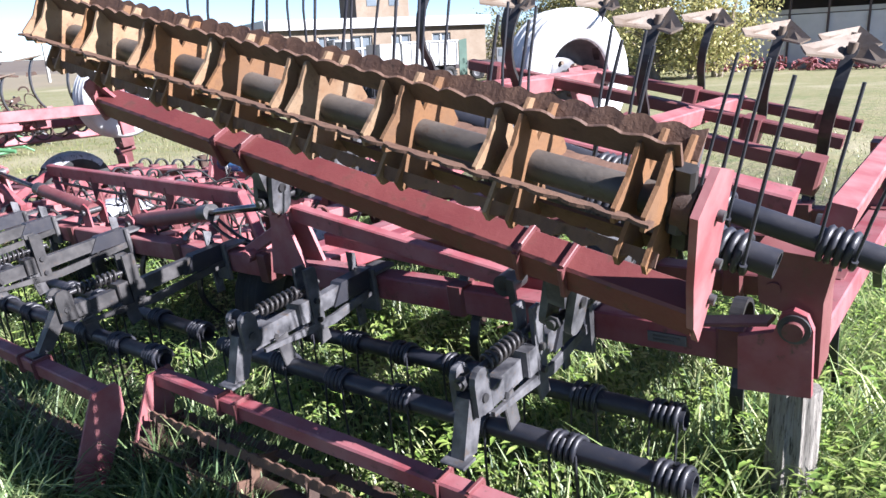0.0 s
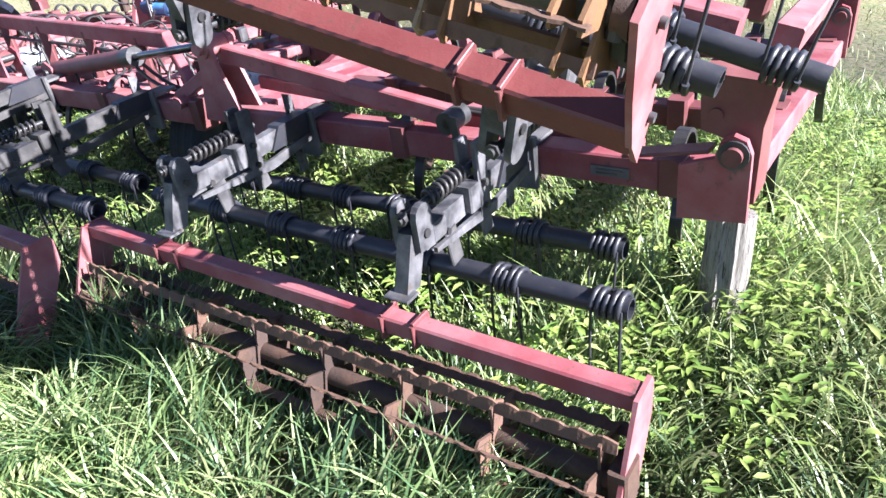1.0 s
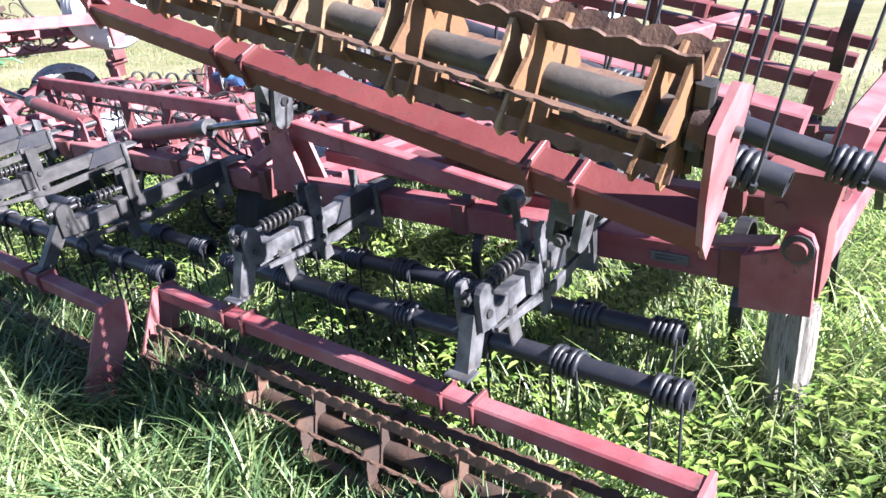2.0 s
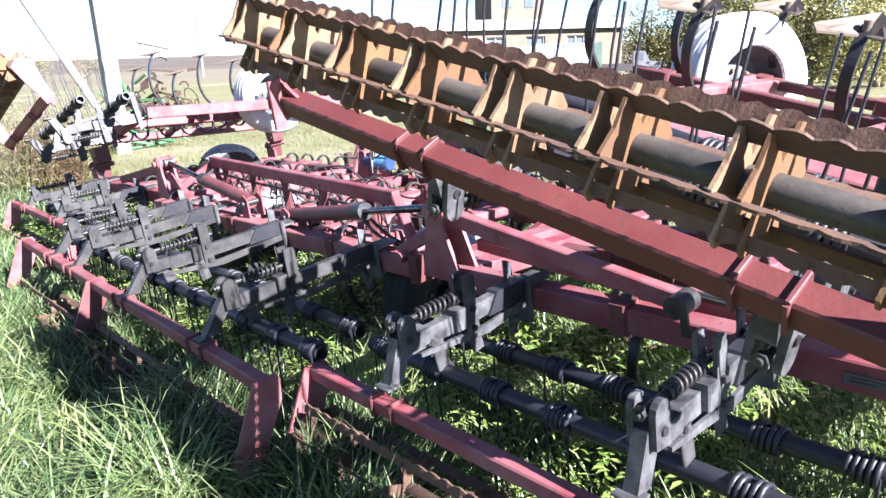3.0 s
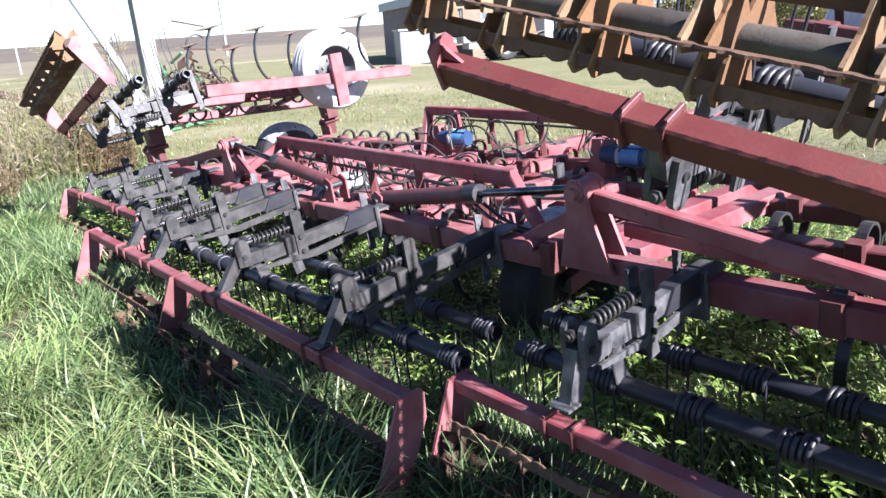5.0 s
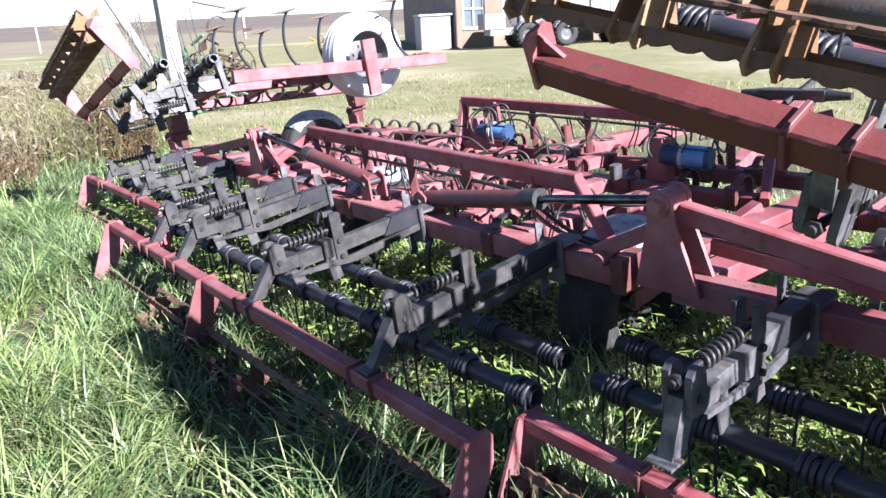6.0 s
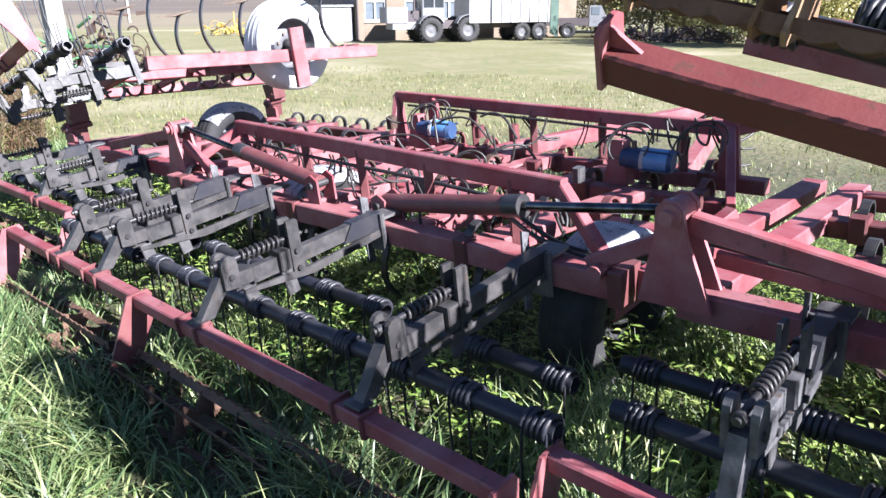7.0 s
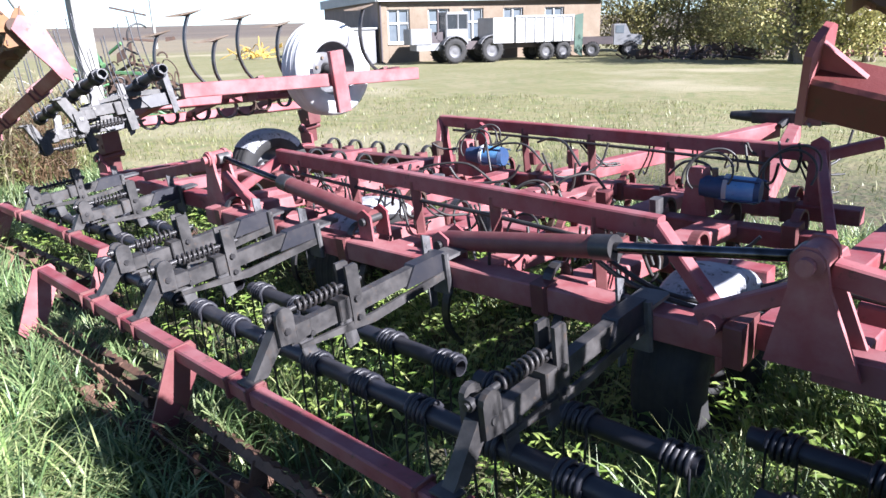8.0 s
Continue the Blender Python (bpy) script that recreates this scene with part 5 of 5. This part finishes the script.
part("end_wall", Geo().box((BL - 0.4, 0.4, -0.3), (BL, BD, BH), 0.01), PLASTER, bld)
part("corner_pier", Geo().box((-0.06, -0.06, -0.3), (0.42, 0.2, BH), 0.01), PLASTER, bld)
part("fascia", Geo().box((-0.2, -0.45, BH), (BL + 0.2, -0.35, BH + 0.62), 0.01).box((-0.3, -0.35, BH), (-0.2, BD, BH + 0.62), 0.01), FASCIA, bld)
part("roof", Geo().box((-0.2, -0.35, BH + 0.02), (BL + 0.2, BD + 0.2, BH + 0.55), 0.02), ROOF_DARK, bld)
part("downpipe", Geo().cyl((0.02, -0.10, 0), (0.02, -0.10, BH), 0.06, 8), ROOF_DARK, bld)
annex = thing("shed", "small pale blue-white metal shed beside the building", "shed", frame_at(-34.4, 27.9, 0.43, 0.90, -0.33))
part("shed_body", Geo().box((-1.0, -0.8, -0.2), (0.9, 0.9, 2.0), 0.03), CAB_WHITE, annex)
part("shed_roof", Geo().box((-1.1, -0.9, 2.0), (1.0, 1.0, 2.1), 0.02), FASCIA, annex)
tall = thing("brick_tower", "pale tower with two arched windows behind the low building", "building", frame_at(-39, 46, 0.43, 0.90))
part("wall", Geo().box((-2.4, 0, -0.3), (2.4, 4, 7.5), 0.02), PLASTER, tall)
for xx in (-1.0, 1.0):
    w = part("window", Geo().box((xx - 0.45, -0.05, 5.4), (xx + 0.45, 0.03, 6.9), 0.02), GLASS, tall)
part("roof", Geo().box((-2.6, -0.2, 7.5), (2.6, 4.2, 7.75), 0.02), FASCIA, tall)


def road_wheel(parent, c, r, w, axis):
    c, a = Vector(c), Vector(axis)
    h = w / 2
    top = part("wheel", Geo().lathe([(r * 0.55, -h * 0.8), (r * 0.8, -h), (r * 0.95, -h * 0.85), (r, -h * 0.4), (r, h * 0.4), (r * 0.95, h * 0.85), (r * 0.8, h), (r * 0.55, h * 0.8)], c, a, 28), RUBBER, parent, "dusty black tyre")
    part("rim", Geo().lathe([(r * 0.56, h * 0.82), (r * 0.5, h * 0.4), (r * 0.2, h * 0.55), (0.001, h * 0.55)], c, a, 20), RIM, top)
    part("rim", Geo().lathe([(r * 0.56, -h * 0.82), (r * 0.5, -h * 0.4), (r * 0.2, -h * 0.55), (0.001, -h * 0.55)], c, a, 20), RIM, top)
    g = Geo()
    for i in range(18):
        t = 2 * math.pi * i / 18
        e = a.orthogonal().normalized()
        o = e * math.cos(t) + a.cross(e) * math.sin(t)
        tg = a.cross(o)
        for s in (-1, 1):
            g.bar(c + o * r * 1.01 + a * s * h * 0.05, c + o * r + a * s * h * 0.9 + tg * 0.12, 0.05, 0.05, o, 0.005)
    part("tread", g, RUBBER, top)


# tractor: local x runs from nose to tail, near side at -y
tr = thing("tractor", "grey-white articulated four-wheel tractor parked beside the building", "tractor", frame_at(-28.6, 27.9, 0.43, 0.90, -0.33))
for xx in (1.75, 4.05):
    for yy in (-0.0, 1.9):
        road_wheel(tr, (xx, yy, 0.70), 0.70, 0.52, (0, 1, 0))
part("front_frame", Geo().box((-0.4, 0.35, 0.75), (2.3, 1.55, 1.15), 0.04), CAB_WHITE, tr)
part("rear_frame", Geo().box((2.4, 0.45, 0.75), (4.9, 1.45, 1.20), 0.04), ROOF_DARK, tr)
part("bonnet", Geo().box((-0.75, 0.30, 1.1), (0.55, 1.6, 1.95), 0.06), CAB_WHITE, tr)
part("engine", Geo().box((0.55, 0.45, 1.0), (1.3, 1.45, 1.75), 0.05).cyl((0.7, 0.4, 1.2), (0.7, 1.5, 1.2), 0.25, 12).cyl((1.05, 0.4, 1.45), (1.05, 1.5, 1.45), 0.18, 12), ROOF_DARK, tr)
cab = part("cab", Geo().box((1.35, 0.25, 1.1), (2.75, 1.65, 1.9), 0.06), CAB_WHITE, tr)
part("cab_roof", Geo().box((1.4, 0.25, 2.68), (2.75, 1.65, 2.82), 0.06), CAB_WHITE, cab)
for xx, yy in ((1.42, 0.3), (2.70, 0.3), (1.42, 1.6), (2.70, 1.6), (2.1, 0.29)):
    part("pillar", Geo().bar((xx, yy, 1.85), (xx, yy, 2.72), 0.09, 0.09), CAB_WHITE, cab)
part("window", Geo().box((1.44, 0.31, 1.9), (2.70, 1.59, 2.68), 0.01), CAB_GLASS, cab)
part("exhaust", Geo().cyl((0.9, 0.3, 1.7), (0.9, 0.3, 3.0), 0.06, 10), ROOF_DARK, tr)
for xx in (1.75, 4.05):
    part("mudguard", Geo().ribbon(arc((xx, 0.0, 0.70), (1, 0, 0), (0, 0, 1), 0.82, 25, 155, 10), 0.55, 0.03, (0, 1, 0)), CAB_WHITE, tr)

# tipping trailer behind the tractor
tl = thing("trailer", "silver ribbed tipping trailer with a green tailgate", "trailer", frame_at(-26.6, 31.65, 0.43, 0.90, -0.33))
for xx in (3.3, 4.45):
    for yy in (0.1, 1.9):
        road_wheel(tl, (xx, yy, 0.52), 0.52, 0.35, (0, 1, 0))
part("chassis", Geo().box((-0.6, 0.5, 0.75), (5.2, 1.5, 1.0), 0.03), ROOF_DARK, tl)
part("tub", Geo().box((1.15, -0.15, 1.05), (5.05, 2.2, 2.45), 0.03), SILVER, tl)
part("front_box", Geo().box((-0.2, -0.1, 1.05), (1.13, 2.15, 2.45), 0.03), SILVER, tl)
for i in range(7):
    part("rib", Geo().box((1.2 + 0.62 * i, -0.21, 1.05), (1.27 + 0.62 * i, -0.151, 2.45), 0.01), FASCIA if i % 2 else SILVER, tl)
part("top_rim", Geo().box((1.15, -0.22, 2.44), (5.05, -0.14, 2.54), 0.01), SILVER, tl)
part("tailgate", Geo().plate([(5.10, -0.15, 0.4), (5.65, -0.15, 0.1), (5.65, -0.15, 2.6), (5.10, -0.15, 2.5)], 0.06, (0, 1, 0)), TAIL_GREEN, tl)

# old lorry and scrap by the trees
lo = thing("old_lorry", "dark broken-down lorry with a pale cab among scrap", "lorry", frame_at(-25.0, 38.2, 0.80, 0.60, -0.33))
for xx in (0.6, 2.9):
    for yy in (0.0, 1.6):
        road_wheel(lo, (xx, yy, 0.45), 0.45, 0.28, (0, 1, 0))
part("cab", Geo().plate([(1.9, 0.8, 0.7), (3.6, 0.8, 0.7), (3.6, 0.8, 1.25), (2.9, 0.8, 1.35), (2.6, 0.8, 1.95), (1.9, 0.8, 1.95)], 1.7, (0, 1, 0)), CAB_WHITE, lo)
part("window", Geo().box((2.0, -0.07, 1.4), (2.5, -0.055, 1.85), 0.004), GLASS, lo)
part("bed", Geo().box((-1.5, -0.05, 0.75), (1.85, 1.7, 1.2), 0.03), ROOF_DARK, lo)


def scrap(name, label, n, x0, x1, y0, y1, h, mats, seed, long=1.6, category="scrap metal", size=0.10):
    """A heap of beams, angles and round pieces."""
    r = random.Random(seed)
    top = thing(name, label, category, Matrix.Translation(((x0 + x1) / 2, (y0 + y1) / 2, ground_z((x0 + x1) / 2, (y0 + y1) / 2))))
    cx, cy = (x0 + x1) / 2, (y0 + y1) / 2
    for i in range(n):
        x, y = r.uniform(x0, x1) - cx, r.uniform(y0, y1) - cy
        z = abs(r.gauss(0, 0.5)) * h
        a, e = r.uniform(0, 2 * math.pi), r.uniform(-0.35, 0.6)
        ln = r.uniform(0.3, 1.0) * long
        d = Vector((math.cos(a) * math.cos(e), math.sin(a) * math.cos(e), math.sin(e))) * ln / 2
        p = Vector((x, y, max(z, abs(d.z) + 0.04)))
        k = i % 4
        g = Geo()
        s = r.uniform(0.5, 1.3) * size
        if k == 0:
            g.bar(p - d, p + d, s, s * 0.7)
        elif k == 1:
            g.cyl(p - d, p + d, s * 0.4, 8)
        elif k == 2:
            g.pipe(arc(p, d.normalized(), (0, 0, 1), ln * 0.3, -20, r.uniform(120, 220), 10), s * 0.28, 5)
        else:
            g.plate([p - d * 0.5, p + d * 0.5, p + d * 0.5 + Vector((0, 0, s * 2.5)), p - d * 0.4 + Vector((0, 0, s * 2.0))], s * 0.25, (-d.y, d.x, 0))
        part("scrap_piece", g, mats[i % len(mats)], top)
    return top


scrap("scrap_heap", "low heap of dark rusty beams beside the trees", 110, -21.5, -14.0, 36.5, 39.0, 0.38, (RUST, ROOF_DARK, RUST), 21, 1.9, size=0.14)
scrap("old_harrow", "brown rusty old harrow with hooked tines in the grass", 130, -16.8, -14.9, 5.4, 6.9, 1.25, (RUST, STEEL, RUST, RUST), 22, 0.95, "harrow", 0.07)
scrap("green_seed_drill", "broken green seed drill with pipes in the grass", 120, -15.6, -13.6, 4.1, 5.4, 1.2, (GREEN_PAINT, GREEN_PAINT, STEEL, RUST), 23, 0.8, "seed drill", 0.09)
scrap("rusty_hopper", "dark rusty hopper lying in dry weeds", 26, -14.6, -12.6, 0.2, 2.2, 0.6, (RUST, RUST), 24, 0.7, "hopper", 0.16)
scrap("yellow_harrow", "far yellow harrow standing on the field", 40, -51.5, -47.5, 28.4, 31.8, 0.9, (YELLOW_PAINT,), 25, 2.4, "harrow", 0.11)

# hangar with its open roof edge, panelled wall and red machines before it
ha = thing("hangar", "long open-sided hangar with pale wall panels and a dark roof", "hangar", frame_at(-11.2, 45.0, 0.995, 0.06, -0.33))
for i in range(14):
    part("wall_panel", Geo().box((0.02 + 2.0 * i, 0, 0.3), (1.95 + 2.0 * i, 0.2, 2.95), 0.02), PANEL, ha)
    part("column", Geo().box((1.94 + 2.0 * i, -0.12, -0.3), (2.06 + 2.0 * i, 0.1, 4.4), 0.02), ROOF_DARK, ha)
part("plinth", Geo().box((0, -0.02, -0.4), (28, 0.22, 0.3), 0.02), CONCRETE, ha)
part("beam", Geo().box((0, -0.1, 3.0), (28, 0.15, 3.25), 0.02), FASCIA, ha)
part("back_wall", Geo().box((0, 9.0, -0.3), (28, 9.2, 5.6), 0.02), ROOF_DARK, ha)
part("roof", Geo().plate([(0, -1.0, 4.3), (0, 9.5, 6.2), (0, 9.5, 6.4), (0, -1.0, 4.55)], 28.6, (1, 0, 0)).xf(Matrix.Translation((14, 0, 0))), ROOF_DARK, ha)
for i in range(6):
    scrap("red_harrow_row", "red harrow sections stored in front of the hangar", 34, -11.0 + 2.6 * i, -8.6 + 2.6 * i, 41.6, 43.2, 0.55, (PINK, RED, RED), 40 + i, 1.4, "harrow", 0.12)

# trees


def tree(x, y, h, spread, mat, seed, leaves=4600, bare=0.0):
    r = random.Random(seed)
    top = thing("tree", "yellow-green autumn tree with several bare grey stems", "tree", Matrix.Translation((x, y, ground_z(x, y))), "yard trees")
    g, ends = Geo(), []
    for s in range(r.randint(1, 2)):
        a = r.uniform(0, 6.28)
        p, d = Vector((0.25 * math.cos(a), 0.25 * math.sin(a), -0.1)), Vector((0.18 * math.cos(a), 0.18 * math.sin(a), 1)).normalized()
        pts = [p + d * h * 0.7 * t + Vector((r.uniform(-0.1, 0.1), r.uniform(-0.1, 0.1), 0)) for t in (0, 0.2, 0.4, 0.6, 0.8, 1)]
        g.pipe(pts, h * 0.022, 7, 0.3)
        for k in range(16):
            q = pts[0].lerp(pts[1], 0.6) if k < 4 else pts[1].lerp(pts[5], r.random())
            b = r.uniform(0, 6.28)
            e = q + Vector((math.cos(b), math.sin(b), r.uniform(0.1, 0.9))) * spread * r.uniform(0.35, 0.95)
            m = q.lerp(e, 0.5) + Vector((0, 0, r.uniform(0, 0.4)))
            g.pipe([q, m, e], h * 0.007, 5, 0.3)
            ends += [e, m, q.lerp(e, 0.75)]
    part("trunk", g, BARK, top)
    c = Geo()
    for i in range(leaves):
        e = r.choice(ends)
        p = e + Vector((r.gauss(0, 0.45), r.gauss(0, 0.45), r.gauss(0, 0.45)))
        if p.z < 0.15:
            continue
        a, b = Vector((r.gauss(0, 1), r.gauss(0, 1), r.gauss(0, 1))).normalized(), Vector((r.gauss(0, 1), r.gauss(0, 1), r.gauss(0, 1)))
        b = a.cross(b).normalized()
        s = r.uniform(0.06, 0.13)
        c.add([p - a * s, p - b * s * 0.55, p + a * s, p + b * s * 0.55], [(0, 1, 2, 3)])
    part("crown", c, mat, top)
    return top


for i, (x, y, h, sp, mat) in enumerate(((-27.6, 47.0, 6.0, 2.6, LEAF_DARK), (-26.2, 48.0, 7.0, 2.8, LEAF), (-24.6, 49.0, 7.5, 3.0, LEAF_DARK), (-23.0, 49.6, 7.5, 3.0, LEAF), (-21.4, 49.0, 7.5, 3.0, LEAF),
                                        (-19.9, 47.5, 7.5, 2.8, LEAF_DARK), (-18.4, 46.0, 8.0, 2.8, LEAF), (-16.8, 44.8, 8.0, 2.8, LEAF), (-15.3, 42.6, 8.5, 2.8, LEAF), (-13.4, 39.5, 9.0, 2.6, LEAF),
                                        (-11.9, 36.6, 9.0, 2.6, LEAF), (-10.9, 35.2, 8.5, 2.6, LEAF), (-9.7, 36.0, 8.0, 2.6, LEAF), (-8.6, 36.4, 7.5, 2.3, LEAF))):
    tree(x, y, h, sp, mat, 60 + i)
for i, (x, y, h) in enumerate(((-115.3, 25.9, 6.5), (-113.3, 33.3, 6.0), (-116.5, 28.0, 5.0), (-289, 69, 9), (-300, 95, 8), (-280, 20, 10))):
    tree(x, y, h, 3.5, LEAF_DARK, 80 + i, 900)


def stems(name, label, n, cx, cy, rx, ry, h, mat, seed, thick=0.0035, bits=7):
    """A clump of thin dry stems with side twigs and seed heads."""
    r = random.Random(seed)
    g = Geo()
    for _ in range(n):
        a, d = r.uniform(0, 6.28), math.sqrt(r.random())
        x, y = cx + math.cos(a) * d * rx, cy + math.sin(a) * d * ry
        p = Vector((x, y, ground_z(x, y)))
        hh = h * r.uniform(0.35, 1.1)
        b = Vector((r.gauss(0, 0.16), r.gauss(0, 0.16), 1)) * hh
        g.pipe([p, p + b * 0.5, p + b + Vector((b.x, b.y, 0)) * 0.3], thick, 3, 0.4)
        for _ in range(bits):
            q = p + b * r.uniform(0.25, 1.0)
            e = q + Vector((r.gauss(0, 0.06), r.gauss(0, 0.06), r.uniform(0.0, 0.12)))
            s = Vector((r.gauss(0, 0.006), r.gauss(0, 0.006), 0.004))
            g.add([q, q.lerp(e, 0.6) + s, e, q.lerp(e, 0.6) - s], [(0, 1, 2, 3)])
    return solid(name, g, mat, label, "dry weeds", "", "stuff")


stems("dry_weeds", "tall pale dry weeds beyond the machine", 2200, -10.6, 0.9, 2.6, 1.7, 1.15, STRAW, 91)
stems("dry_weeds", "olive half-dry weeds beyond the machine", 1300, -10.2, 1.2, 2.2, 1.5, 0.95, YARD_GRASS, 92)
stems("dry_weeds", "low dark dry weeds", 500, -9.0, -0.2, 1.4, 0.8, 0.45, BRACKEN, 94)
stems("dry_weeds", "reddish-brown dead dock stems", 160, -8.3, 1.45, 0.35, 0.35, 1.0, BRACKEN, 95, 0.005, 14)
stems("dry_weeds", "pale dry grass stems along the field edge", 1500, -15.5, -0.6, 4.5, 2.6, 0.9, STRAW, 93)


def sheet_fence(x0, y0, x1, y1, n, h):
    """A low fence of dark rusted metal sheets leaning between posts."""
    r = random.Random(31)
    top = thing("metal_fence", "low leaning fence of dark rusted metal sheets", "fence")
    p, q = Vector((x0, y0, 0)), Vector((x1, y1, 0))
    side = Vector((-(q - p).y, (q - p).x, 0)).normalized()
    for i in range(n):
        a, b = p.lerp(q, i / n), p.lerp(q, (i + 0.94) / n)
        za, zb = ground_z(a.x, a.y) - 0.03, ground_z(b.x, b.y) - 0.03
        ha, hb, t = h * r.uniform(0.75, 1.05), h * r.uniform(0.75, 1.05), side * r.uniform(-0.12, 0.12)
        g = Geo().plate([a + Vector((0, 0, za)), b + Vector((0, 0, zb)), b + t + Vector((0, 0, zb + hb)), a + t + Vector((0, 0, za + ha))], 0.03, side)
        part("sheet", g, RUST, top)
        part("post", Geo().bar(a - side * 0.05 + Vector((0, 0, za)), a - side * 0.05 + Vector((0, 0, za + h * 1.1)), 0.07, 0.07, (0, 1, 0)), BARK, top)
    return top


sheet_fence(-19.5, -3.4, -13.9, 2.0, 8, 1.0)


def pole(name, label, x, y, h, lean, r=0.16, brace=False, mat=None):
    top = thing(name, label, "utility pole", Matrix.Translation((x, y, ground_z(x, y))))
    part("shaft", Geo().bar((0, 0, -0.3), (lean[0] * h, lean[1] * h, h), r * 1.5, r * 1.5, (0, 1, 0), 0.02), mat or CONCRETE, top)
    if brace:
        part("strut", Geo().bar((0.05, -0.15, 0.5), (0.0, -2.6, 5.6), r * 0.7, r * 0.6, (1, 0, 0), 0.02), mat or CONCRETE, top)
    return top


pole("utility_pole", "thick pale concrete pole with a slanting strut", -13.3, 4.02, 8.0, (0.0, -0.01), 0.20, True)
pole("utility_pole", "thin pale far power pole", -107, 49, 9.0, (0, 0), 0.22)
pole("utility_pole", "thin pale far power pole", -59, 13.7, 9.0, (0.02, 0), 0.11)
pole("utility_pole", "thin pale far power pole", -94.6, 17.6, 9.0, (0.02, 0), 0.13)
